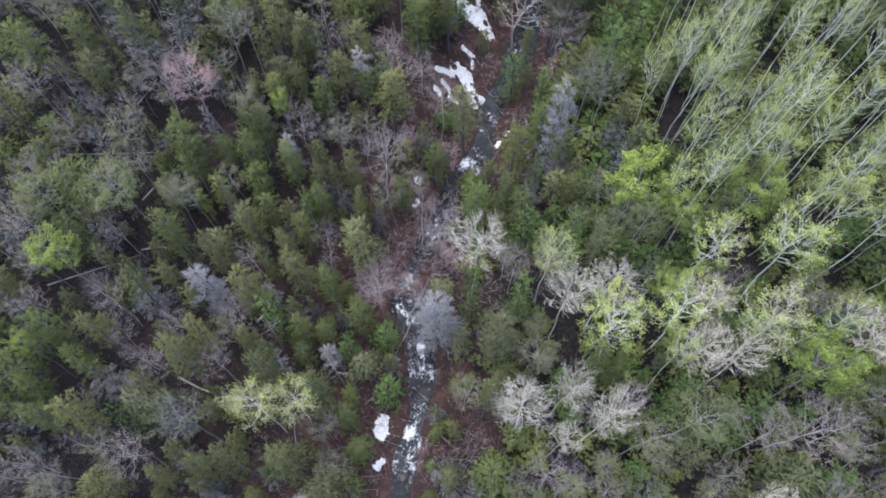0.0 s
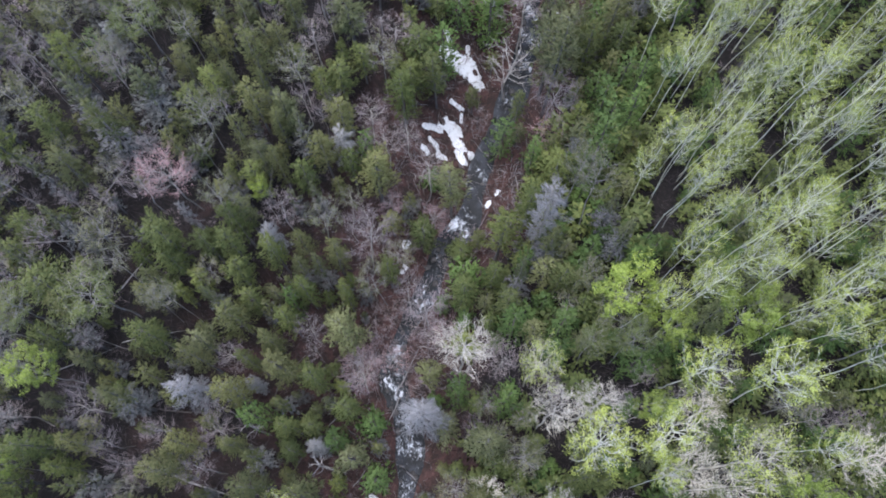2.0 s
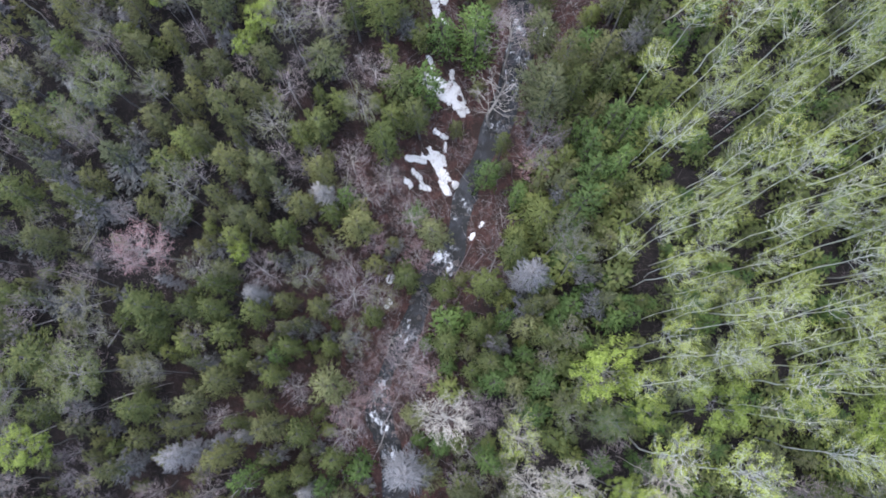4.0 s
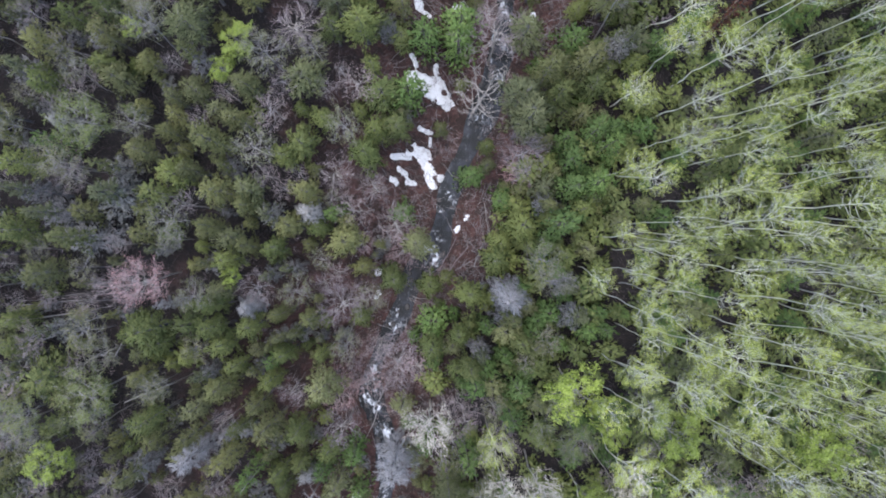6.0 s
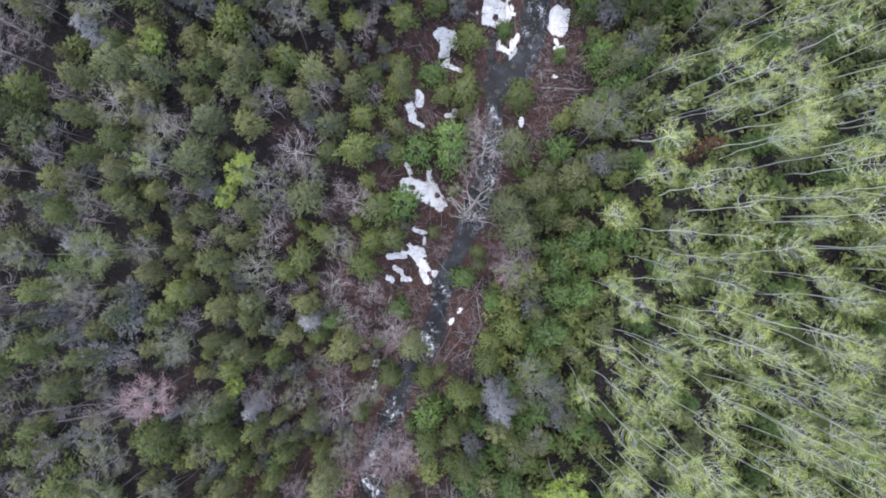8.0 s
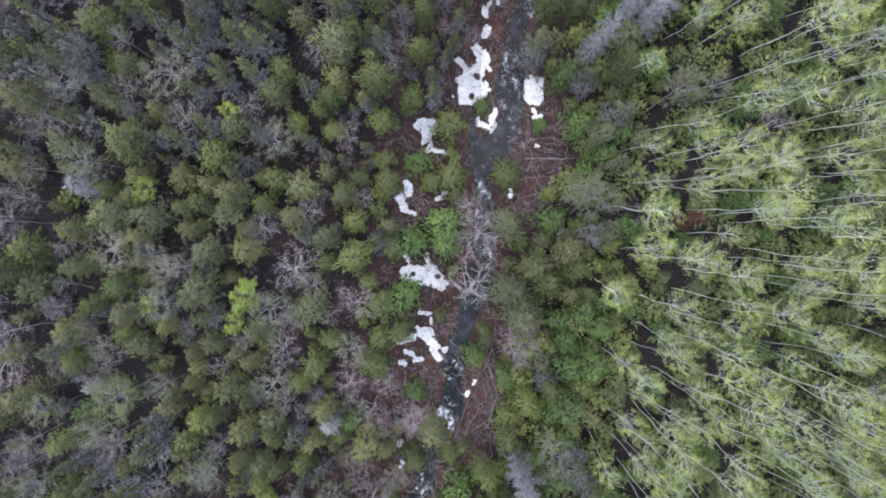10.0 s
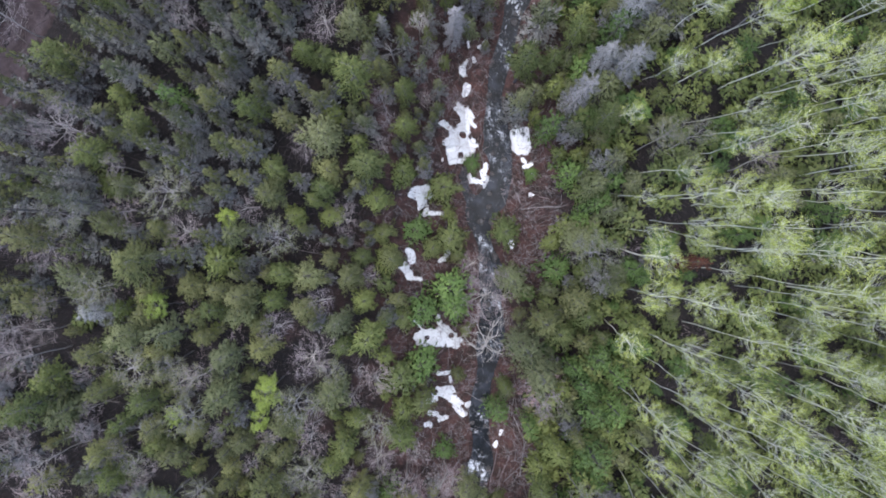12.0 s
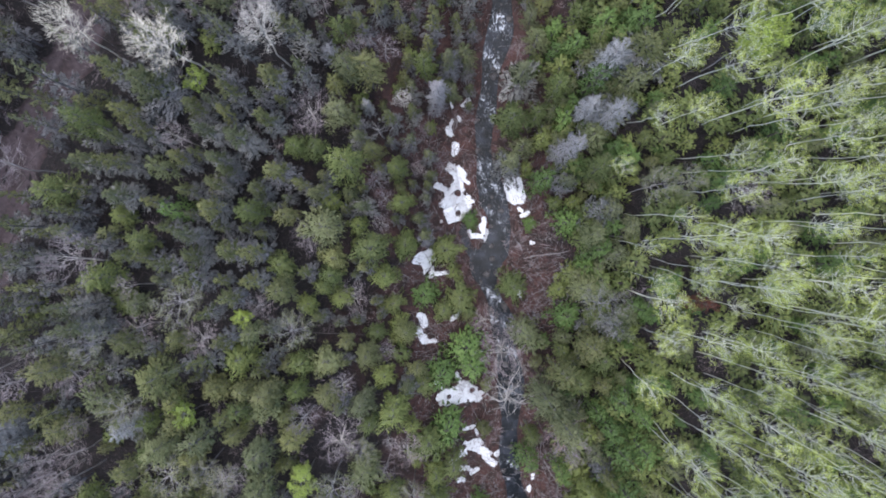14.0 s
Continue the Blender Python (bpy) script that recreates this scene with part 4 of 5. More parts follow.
tree("bare", -0.7, 61.1, 10.6, 2.1)
tree("bare", -26.6, 64.6, 19.0, 2.8)
tree("bare", -1.3, 66.7, 11.7, 3.1)
tree("bare", -13.7, 68.9, 18.7, 3.1)
tree("bare", -8.2, 69.7, 16.7, 2.7)
tree("bare", -24.0, 70.3, 19.7, 4.4)
tree("bare", -17.3, 71.8, 18.9, 3.3)
tree("bare", -2.5, 73.3, 17.0, 2.9)
tree("bare", 5.2, 75.3, 16.2, 2.0)
tree("bare", -18.7, 78.2, 24.3, 4.5)
tree("bare", 2.2, 82.9, 16.7, 4.0)
tree("cedar", -23.6, 5.5, 9.3, 2.9)
tree("cedar", -8.9, 5.7, 5.7, 3.8)
tree("cedar", -20.0, 6.1, 8.5, 1.9)
tree("cedar", -16.2, 6.7, 11.8, 2.3)
tree("cedar", -14.5, 6.7, 11.6, 2.0)
tree("cedar", -11.2, 7.3, 10.5, 3.3)
tree("cedar", -25.5, 9.7, 11.8, 2.8)
tree("cedar", -19.9, 11.6, 13.5, 1.4)
tree("cedar", 3.3, 11.8, 11.4, 2.2)
tree("cedar", -9.6, 12.1, 9.0, 3.5)
tree("cedar", -13.0, 12.9, 13.2, 2.6)
tree("cedar", -19.0, 13.6, 12.9, 2.8)
tree("cedar", -25.3, 15.6, 12.1, 1.9)
tree("cedar", -17.7, 15.8, 11.5, 2.2)
tree("cedar", -14.8, 15.9, 10.0, 2.0)
tree("cedar", -15.0, 19.7, 11.4, 2.6)
tree("cedar", -17.3, 22.0, 12.8, 2.0)
tree("cedar", -11.6, 22.0, 9.4, 3.1)
tree("cedar", -12.7, 24.0, 9.1, 2.2)
tree("cedar", -27.3, 25.5, 12.9, 2.1)
tree("cedar", -15.4, 25.6, 9.9, 3.0)
tree("cedar", -21.9, 27.1, 11.6, 2.0)
tree("cedar", -8.0, 31.5, 8.8, 2.2)
tree("cedar", -10.3, 31.8, 9.5, 1.9)
tree("cedar", -27.9, 36.1, 15.5, 3.1)
tree("cedar", -12.2, 37.8, 12.2, 1.8)
tree("cedar", -4.6, 38.5, 10.4, 3.7)
tree("cedar", -8.8, 39.6, 11.3, 2.7)
tree("cedar", -14.8, 39.6, 14.3, 2.0)
tree("cedar", -12.5, 41.5, 12.5, 2.4)
tree("cedar", -7.3, 42.4, 11.9, 2.7)
tree("cedar", -14.1, 42.6, 14.8, 2.8)
tree("cedar", -16.0, 44.2, 15.1, 2.0)
tree("cedar", -19.9, 45.7, 15.0, 2.8)
tree("cedar", -14.1, 46.4, 16.1, 3.1)
tree("cedar", -17.7, 47.2, 14.0, 2.0)
tree("cedar", -12.4, 48.3, 14.4, 2.3)
tree("cedar", -30.2, 48.7, 18.4, 3.0)
tree("cedar", -15.5, 50.3, 14.7, 2.6)
tree("cedar", -11.5, 51.1, 15.1, 2.8)
tree("cedar", -20.8, 51.1, 15.8, 3.1)
tree("cedar", 13.3, 52.4, 13.8, 3.2)
tree("cedar", -18.7, 52.6, 15.5, 2.0)
tree("cedar", 16.8, 53.3, 11.8, 3.3)
tree("cedar", -26.0, 53.4, 18.2, 2.7)
tree("cedar", -21.1, 54.2, 18.4, 2.4)
tree("cedar", -10.8, 57.7, 15.9, 2.8)
tree("cedar", -23.7, 58.3, 19.8, 2.2)
tree("cedar", -11.0, 59.8, 14.4, 2.2)
tree("cedar", -6.8, 60.0, 15.1, 2.7)
tree("cedar", -18.7, 60.2, 18.0, 2.0)
tree("cedar", -15.3, 60.2, 16.5, 2.1)
tree("cedar", -2.5, 61.5, 12.7, 2.9)
tree("cedar", -23.7, 61.5, 19.0, 2.6)
tree("cedar", 1.6, 61.7, 13.7, 2.4)
tree("cedar", -11.0, 62.5, 18.7, 2.9)
tree("cedar", -18.7, 63.2, 18.3, 2.3)
tree("cedar", -12.7, 63.5, 17.6, 2.3)
tree("cedar", -14.9, 64.6, 16.4, 3.0)
tree("cedar", -26.8, 66.7, 19.9, 2.8)
tree("cedar", -17.3, 67.7, 22.0, 3.8)
tree("cedar", -15.3, 69.6, 19.2, 2.0)
tree("cedar", -5.9, 69.9, 18.7, 2.9)
tree("cedar", -1.1, 70.5, 16.6, 2.7)
tree("cedar", -18.5, 70.9, 20.9, 2.5)
tree("cedar", -24.0, 71.4, 23.5, 3.1)
tree("cedar", 5.8, 78.0, 15.7, 2.1)
tree("cedar", 8.2, 84.3, 17.4, 3.5)
tree("drab", -19.9, 10.3, 10.5, 2.9)
tree("drab", -16.7, 26.8, 11.5, 2.2)
tree("drab", 7.2, 28.4, 13.2, 2.4)
tree("drab", 15.4, 31.4, 12.8, 2.9)
tree("drab", 14.9, 34.0, 12.3, 2.6)
tree("drab", -26.3, 40.8, 18.3, 3.1)
tree("drab", -21.9, 42.1, 17.0, 4.4)
tree("drab", -27.5, 42.5, 18.9, 2.7)
tree("drab", -28.0, 52.0, 17.8, 3.3)
tree("drab", 19.4, 54.4, 16.6, 3.0)
tree("drab", -0.6, 57.0, 10.6, 2.8)
tree("drab", -6.2, 58.5, 15.6, 2.3)
tree("drab", 23.0, 64.6, 16.4, 3.6)
tree("drab", 21.2, 68.7, 13.7, 3.1)
tree("drab", 17.1, 72.2, 14.6, 3.7)
tree("drab", -20.0, 73.3, 25.5, 3.1)
tree("drab", 3.0, 73.9, 17.5, 2.6)
tree("drab", -14.7, 74.9, 18.9, 1.7)
tree("drab", -19.8, 75.0, 25.5, 2.8)
tree("drab", -9.8, 76.5, 23.6, 2.4)
tree("drab", 21.3, 79.4, 14.8, 4.9)
tree("drab", 5.1, 79.7, 16.6, 2.4)
tree("drab", -18.5, 80.9, 23.7, 2.6)
tree("drab", -5.5, 81.1, 23.1, 2.4)
tree("drab", -13.3, 81.9, 23.6, 3.2)
tree("drab", -3.1, 82.0, 23.3, 3.2)
tree("drab", 15.8, 83.5, 12.9, 3.2)
tree("drab", -5.2, 83.5, 24.0, 2.9)
tree("drab", -10.9, 84.9, 26.1, 2.3)
tree("drab", -8.0, 88.9, 21.9, 3.3)
tree("fir", 3.5, 6.5, 6.7, 3.7)
tree("fir", -6.5, 8.7, 2.5, 2.7)
tree("fir", -27.8, 9.6, 11.9, 2.3)
tree("fir", -7.5, 11.0, 4.4, 2.4)
tree("fir", -29.2, 11.5, 11.3, 2.2)
tree("fir", 10.6, 13.0, 12.9, 1.9)
tree("fir", 12.4, 13.2, 11.7, 1.9)
tree("fir", -26.8, 14.1, 9.7, 2.3)
tree("fir", -11.0, 15.5, 5.4, 2.2)
tree("fir", -28.1, 15.7, 13.4, 2.9)
tree("fir", -11.0, 17.3, 7.4, 2.2)
tree("fir", -9.8, 17.5, 4.8, 2.3)
tree("fir", -6.7, 18.8, 6.0, 2.8)
tree("fir", -9.4, 21.1, 7.7, 2.8)
tree("fir", -13.8, 22.0, 10.0, 1.6)
tree("fir", -28.3, 23.5, 12.5, 2.6)
tree("fir", -20.7, 23.7, 13.1, 2.8)
tree("fir", -11.5, 25.7, 8.1, 2.3)
tree("fir", 6.5, 26.7, 10.2, 2.5)
tree("fir", -28.9, 27.1, 13.0, 4.4)
tree("fir", -14.5, 27.3, 8.5, 2.3)
tree("fir", -7.0, 28.2, 8.2, 1.7)
tree("fir", -10.3, 28.3, 8.4, 2.3)
tree("fir", 3.1, 28.5, 7.5, 3.1)
tree("fir", 10.7, 28.9, 9.2, 2.6)
tree("fir", -15.5, 29.2, 9.8, 2.8)
tree("fir", 5.3, 29.6, 7.9, 2.3)
tree("fir", -20.3, 29.9, 11.4, 2.8)
tree("fir", -31.6, 30.2, 12.5, 2.4)
tree("fir", -3.7, 31.0, 4.4, 2.4)
tree("fir", -15.5, 31.0, 12.0, 2.6)
tree("fir", -12.6, 31.1, 10.7, 2.4)
tree("fir", -20.3, 31.3, 13.6, 3.5)
tree("fir", -17.8, 31.4, 10.8, 2.7)
tree("fir", -31.5, 32.4, 12.3, 2.7)
tree("fir", -15.3, 32.9, 12.4, 2.4)
tree("fir", 6.1, 33.2, 9.5, 3.1)
tree("fir", 2.8, 33.9, 0.3, 3.0)
tree("fir", -0.7, 34.7, 4.5, 3.0)
tree("fir", 8.6, 36.0, 8.4, 3.2)
tree("fir", -14.0, 36.9, 11.9, 2.5)
tree("fir", -33.0, 37.7, 16.7, 3.5)
tree("fir", -10.6, 37.8, 10.3, 2.5)
tree("fir", 9.4, 37.8, 6.0, 3.0)
tree("fir", -6.8, 39.4, 9.1, 2.2)
tree("fir", 11.1, 39.5, 8.2, 3.6)
tree("fir", -29.7, 39.6, 16.0, 3.2)
tree("fir", 13.5, 40.0, 8.8, 1.9)
tree("fir", -17.5, 43.8, 14.3, 2.9)
tree("fir", -27.7, 44.6, 18.1, 2.7)
tree("fir", -9.0, 45.3, 11.8, 2.4)
tree("fir", -2.4, 45.9, 10.8, 3.3)
tree("fir", -7.7, 46.6, 11.2, 3.3)
tree("fir", 8.3, 46.9, 6.5, 1.8)
tree("fir", -1.7, 48.0, 9.4, 3.0)
tree("fir", 0.6, 48.4, 10.4, 2.8)
tree("fir", -5.9, 48.8, 10.8, 2.4)
tree("fir", 14.4, 50.6, 11.1, 3.0)
tree("fir", -26.4, 50.8, 16.5, 2.8)
tree("fir", -1.0, 51.2, 9.6, 4.0)
tree("fir", 17.6, 51.5, 10.1, 2.8)
tree("fir", -22.2, 52.4, 15.5, 2.5)
tree("fir", -23.3, 55.5, 18.5, 2.0)
tree("fir", -4.6, 55.6, 13.4, 2.2)
tree("fir", -2.2, 56.1, 14.5, 3.7)
tree("fir", -21.2, 56.3, 18.1, 2.9)
tree("fir", 0.6, 56.4, 7.8, 2.9)
tree("fir", -1.9, 59.0, 11.4, 2.7)
tree("fir", -29.1, 59.0, 21.5, 3.3)
tree("fir", 16.9, 59.1, 6.0, 2.3)
tree("fir", -27.7, 60.7, 19.0, 2.9)
tree("fir", -8.8, 61.3, 15.5, 2.4)
tree("fir", 12.7, 61.6, 8.4, 3.5)
tree("fir", 5.4, 61.8, 6.4, 2.6)
tree("fir", 1.0, 62.2, 7.6, 3.1)
tree("fir", 7.3, 62.6, 6.8, 3.6)
tree("fir", -1.1, 62.9, 10.3, 2.3)
tree("fir", -7.6, 63.4, 15.1, 2.7)
tree("fir", 1.2, 64.6, 7.5, 2.7)
tree("fir", -11.9, 65.9, 16.8, 3.6)
tree("fir", 8.2, 67.4, 6.6, 3.6)
tree("fir", -2.6, 67.4, 11.7, 2.3)
tree("fir", 2.0, 67.6, 12.8, 2.9)
tree("fir", -5.1, 68.1, 14.3, 2.2)
tree("fir", 23.6, 68.4, 17.3, 2.6)
tree("fir", -3.0, 68.7, 15.4, 1.8)
tree("fir", 4.8, 69.4, 10.6, 3.0)
tree("fir", -2.0, 69.5, 16.5, 2.4)
tree("fir", 2.5, 70.3, 18.4, 3.5)
tree("fir", -5.1, 71.9, 17.5, 2.6)
tree("fir", 6.3, 72.9, 14.3, 2.5)
tree("fir", -18.5, 74.6, 16.9, 3.0)
tree("fir", 0.7, 75.3, 15.1, 2.4)
tree("fir", 21.1, 75.5, 11.0, 2.6)
tree("fir", 7.2, 75.9, 15.4, 2.4)
tree("fir", 18.5, 76.2, 13.2, 3.8)
tree("fir", -17.7, 76.6, 21.9, 3.2)
tree("fir", -5.0, 76.6, 20.9, 2.5)
tree("fir", 23.8, 77.0, 14.7, 2.8)
tree("fir", 3.5, 77.3, 20.6, 3.6)
tree("fir", -13.8, 78.0, 21.5, 2.5)
tree("fir", 1.1, 80.2, 15.7, 2.7)
tree("fir", -14.8, 80.7, 19.6, 2.3)
tree("fir", -0.1, 80.8, 17.5, 2.3)
tree("fir", 13.2, 83.6, 14.2, 2.5)
tree("fir", -17.5, 84.1, 23.4, 3.2)
tree("fir", -12.0, 86.5, 27.6, 2.7)
tree("grey", -0.7, 18.3, 10.3, 3.3)
tree("grey", -18.0, 20.0, 11.2, 2.5)
tree("grey", -18.9, 33.2, 12.6, 1.0)
tree("grey", 9.7, 33.7, 15.5, 2.7)
tree("grey", -7.4, 40.6, 10.3, 2.2)
tree("grey", -22.0, 64.6, 20.1, 2.0)
tree("grey", 21.8, 71.3, 18.4, 2.3)
tree("grey", 26.3, 72.3, 17.7, 2.6)
tree("grey", 25.1, 73.7, 15.8, 2.4)
tree("grey", 28.1, 76.7, 18.2, 2.8)
tree("grey", 13.3, 81.0, 13.9, 2.3)
tree("grey", 7.0, 82.1, 14.6, 1.1)
tree("hemlock", -22.5, 9.7, 11.2, 1.9)
tree("hemlock", -4.7, 13.6, 3.0, 3.1)
tree("hemlock", -7.8, 16.6, 4.7, 2.5)
tree("hemlock", -4.8, 18.0, 3.8, 3.2)
tree("hemlock", -13.2, 18.1, 11.1, 2.5)
tree("hemlock", 5.8, 19.0, 11.8, 2.7)
tree("hemlock", 2.4, 20.0, 10.0, 2.4)
tree("hemlock", 9.9, 22.7, 10.8, 2.8)
tree("hemlock", 10.6, 24.9, 10.3, 3.0)
tree("hemlock", 6.9, 25.0, 10.2, 3.0)
tree("hemlock", -11.6, 27.7, 8.4, 2.0)
tree("hemlock", 17.7, 30.2, 12.0, 2.0)
tree("hemlock", 3.3, 30.3, 4.6, 4.0)
tree("hemlock", 7.8, 30.3, 9.0, 2.0)
tree("hemlock", 14.3, 39.3, 14.6, 3.7)
tree("hemlock", -5.6, 40.8, 10.3, 2.1)
tree("hemlock", 0.1, 41.1, 0.8, 2.7)
tree("hemlock", 9.6, 42.0, 6.6, 2.6)
tree("hemlock", 15.5, 42.6, 12.0, 3.4)
tree("hemlock", 17.4, 42.8, 13.6, 3.2)
tree("hemlock", 28.1, 43.5, 21.6, 2.6)
tree("hemlock", 6.9, 44.2, 6.2, 3.0)
tree("hemlock", 15.6, 44.9, 10.8, 3.1)
tree("hemlock", 18.2, 45.9, 14.0, 2.6)
tree("hemlock", -26.8, 46.4, 15.9, 2.2)
tree("hemlock", 15.0, 47.0, 9.3, 2.5)
tree("hemlock", 17.2, 47.2, 11.5, 3.0)
tree("hemlock", 1.3, 51.5, 9.6, 4.0)
tree("hemlock", 6.0, 56.0, 10.0, 3.7)
tree("hemlock", 16.4, 56.4, 6.5, 3.6)
tree("hemlock", 2.9, 56.5, 9.0, 3.8)
tree("hemlock", 5.9, 57.6, 8.8, 4.7)
tree("hemlock", 21.2, 61.6, 11.6, 3.0)
tree("hemlock", 4.2, 64.2, 5.2, 3.6)
tree("hemlock", 20.2, 64.9, 9.2, 3.3)
tree("hemlock", 11.7, 69.3, 2.4, 2.1)
tree("hemlock", 19.2, 69.8, 12.3, 2.9)
tree("hemlock", 26.7, 76.0, 16.0, 3.0)
tree("hemlock", -10.5, 79.3, 21.3, 2.5)
tree("lime", 23.1, 11.3, 18.9, 3.4)
tree("lime", -29.1, 13.8, 12.5, 1.5)
tree("lime", 14.5, 17.4, 15.7, 2.1)
tree("lime", -28.2, 21.0, 13.7, 3.0)
tree("lime", 32.0, 22.1, 18.2, 4.0)
tree("lime", 21.4, 22.4, 18.5, 3.6)
tree("lime", 17.0, 23.6, 16.1, 2.2)
tree("lime", 14.7, 26.5, 15.7, 4.2)
tree("lime", -13.5, 35.3, 11.5, 1.4)
tree("lime", -13.3, 51.8, 14.6, 1.9)
tree("lime", -11.3, 54.4, 15.1, 2.6)
tree("lime", -18.8, 54.6, 16.8, 1.4)
tree("lime", -17.2, 63.5, 18.3, 1.9)
tree("lime", -9.6, 69.1, 17.4, 1.5)
tree("lime", 35.9, 72.7, 24.6, 3.4)
tree("lime", -4.1, 86.9, 22.5, 1.7)
tree("olive", 16.3, 9.3, 13.8, 4.1)
tree("olive", 12.1, 22.4, 14.1, 2.3)
tree("olive", 14.8, 22.4, 16.1, 2.7)
tree("olive", -29.2, 25.2, 15.2, 3.2)
tree("olive", -22.3, 47.8, 17.6, 4.0)
tree("pale", -25.3, 5.3, 11.8, 2.3)
tree("pale", -7.8, 7.6, 6.1, 2.5)
tree("pale", 13.4, 7.9, 13.2, 3.0)
tree("pale", -17.6, 9.2, 11.7, 3.6)
tree("pale", 1.8, 12.6, 5.3, 3.1)
tree("pale", 13.6, 24.7, 13.8, 3.3)
tree("pale", -21.0, 26.2, 12.9, 2.3)
tree("pale", -19.4, 26.2, 12.8, 2.3)
tree("pale", -4.1, 29.3, 8.4, 2.8)
tree("pale", -25.5, 31.1, 13.4, 3.4)
tree("pale", -3.2, 32.9, 2.5, 3.1)
tree("pale", -16.6, 33.8, 14.4, 2.8)
tree("pale", -8.9, 33.9, 9.4, 3.0)
tree("pale", 13.0, 33.9, 15.9, 3.0)
tree("pale", -25.4, 36.5, 13.0, 2.2)
tree("pale", 11.8, 36.5, 15.0, 3.3)
tree("pale", -17.6, 40.4, 16.4, 3.2)
tree("pale", -23.6, 44.3, 16.6, 2.7)
tree("pale", -10.9, 46.0, 13.5, 3.7)
tree("pale", -28.3, 47.4, 18.3, 2.8)
tree("pale", -19.4, 47.8, 16.4, 2.7)
tree("pale", -4.0, 48.1, 12.7, 3.2)
tree("pale", 18.6, 56.8, 17.8, 3.9)
tree("pale", -17.5, 56.9, 16.5, 2.9)
tree("pale", -21.9, 58.8, 17.6, 4.2)
tree("pale", -17.8, 59.2, 17.4, 2.6)
tree("pale", 28.7, 64.3, 21.2, 2.6)
tree("pale", 26.6, 65.2, 20.4, 3.1)
tree("pale", -7.0, 65.5, 16.8, 3.7)
tree("pale", -20.9, 66.6, 20.6, 3.5)
tree("pale", -20.3, 71.6, 22.6, 3.6)
tree("pale", -13.2, 72.2, 19.3, 4.1)
tree("pine", 4.0, 16.0, 12.0, 3.2)
tree("pine", -7.0, 25.0, 8.0, 3.8)
tree("pine", -15.2, 34.3, 11.3, 2.4)
tree("pine", 2.0, 38.2, 8.9, 3.2)
tree("pine", -14.0, 38.7, 11.8, 2.4)
tree("pine", -12.1, 42.5, 12.5, 3.0)
tree("pine", 11.2, 48.3, 15.8, 3.9)
tree("pine", 11.0, 50.5, 12.4, 4.2)
tree("pine", -7.0, 52.0, 12.8, 3.8)
tree("pine", -15.2, 54.9, 17.7, 3.5)
tree("pine", 11.7, 56.9, 9.2, 4.0)
tree("pine", -27.6, 57.7, 18.3, 3.5)
tree("pine", -4.3, 58.0, 14.6, 2.9)
tree("pine", -13.7, 58.0, 18.0, 3.2)
tree("pine", 18.7, 58.7, 11.8, 3.2)
tree("pine", -11.7, 61.4, 15.8, 3.4)
tree("pine", -20.2, 62.1, 20.3, 3.1)
tree("pine", -5.9, 62.6, 14.0, 3.1)
tree("pine", 21.1, 63.1, 14.2, 2.8)
tree("pine", -0.4, 73.4, 18.6, 4.0)
tree("pine", 4.4, 82.2, 17.2, 3.2)
tree("pine", 6.8, 85.1, 18.0, 2.9)
tree("pink", -19.7, 35.8, 15.7, 4.0)
tree("rust", 25.9, 54.5, 20.2, 1.8)
tree("snag", -8.4, 14.4, 4.5, 1.9)
tree("snag", -13.5, 17.1, 9.2, 1.5)
tree("snag", -4.4, 53.1, 9.7, 1.2)
tree("snag", 7.1, 79.7, 12.9, 1.5)
tree("spring", 15.8, 12.6, 15.7, 2.1)
tree("spring", 11.5, 15.1, 15.5, 4.0)
tree("spring", 26.4, 15.3, 17.2, 2.6)
tree("spring", 15.8, 15.9, 16.4, 3.9)
tree("spring", 22.6, 18.2, 20.4, 3.9)
tree("spring", 18.4, 20.5, 17.5, 3.5)
tree("spring", 27.9, 24.7, 18.7, 3.6)
tree("spring", 29.5, 26.4, 20.4, 2.2)
tree("spring", 19.9, 26.8, 15.0, 2.2)
tree("spruce", -17.3, 5.3, 9.1, 2.3)
tree("spruce", 0.7, 6.4, 6.0, 3.3)
tree("spruce", -22.6, 18.9, 13.5, 3.2)
tree("spruce", -10.6, 29.8, 9.9, 2.3)
tree("spruce", -8.9, 30.0, 9.4, 2.3)
tree("spruce", 9.7, 31.2, 12.2, 3.0)
tree("spruce", -24.4, 38.9, 18.1, 4.0)
tree("spruce", 13.3, 41.3, 11.6, 2.6)
tree("spruce", -13.7, 44.5, 13.4, 2.3)
tree("spruce", 0.6, 49.8, 7.5, 2.3)
tree("spruce", -7.9, 74.3, 21.8, 3.0)
tree("spruce", -10.4, 75.0, 22.2, 2.7)
tree("spruce", 31.2, 76.1, 18.2, 5.0)
tree("spruce", -0.0, 76.2, 19.8, 2.8)
tree("spruce", -15.4, 77.4, 22.4, 2.2)
tree("spruce", -7.9, 78.2, 22.7, 3.0)
tree("spruce", -4.2, 78.2, 19.8, 2.6)
tree("spruce", -2.1, 79.1, 20.9, 3.2)
tree("spruce", -6.7, 79.7, 22.0, 2.2)
tree("spruce", -8.7, 80.1, 21.8, 1.9)
tree("spruce", -5.5, 80.3, 21.6, 2.2)
tree("spruce", -8.2, 82.5, 23.2, 2.1)
tree("spruce", -0.9, 83.0, 21.5, 2.7)
tree("spruce", -11.4, 83.6, 26.5, 2.2)
tree("spruce", -12.7, 83.9, 27.5, 2.0)
tree("spruce", -5.4, 85.4, 23.5, 2.6)
tree("spruce", 0.8, 86.1, 21.7, 3.3)
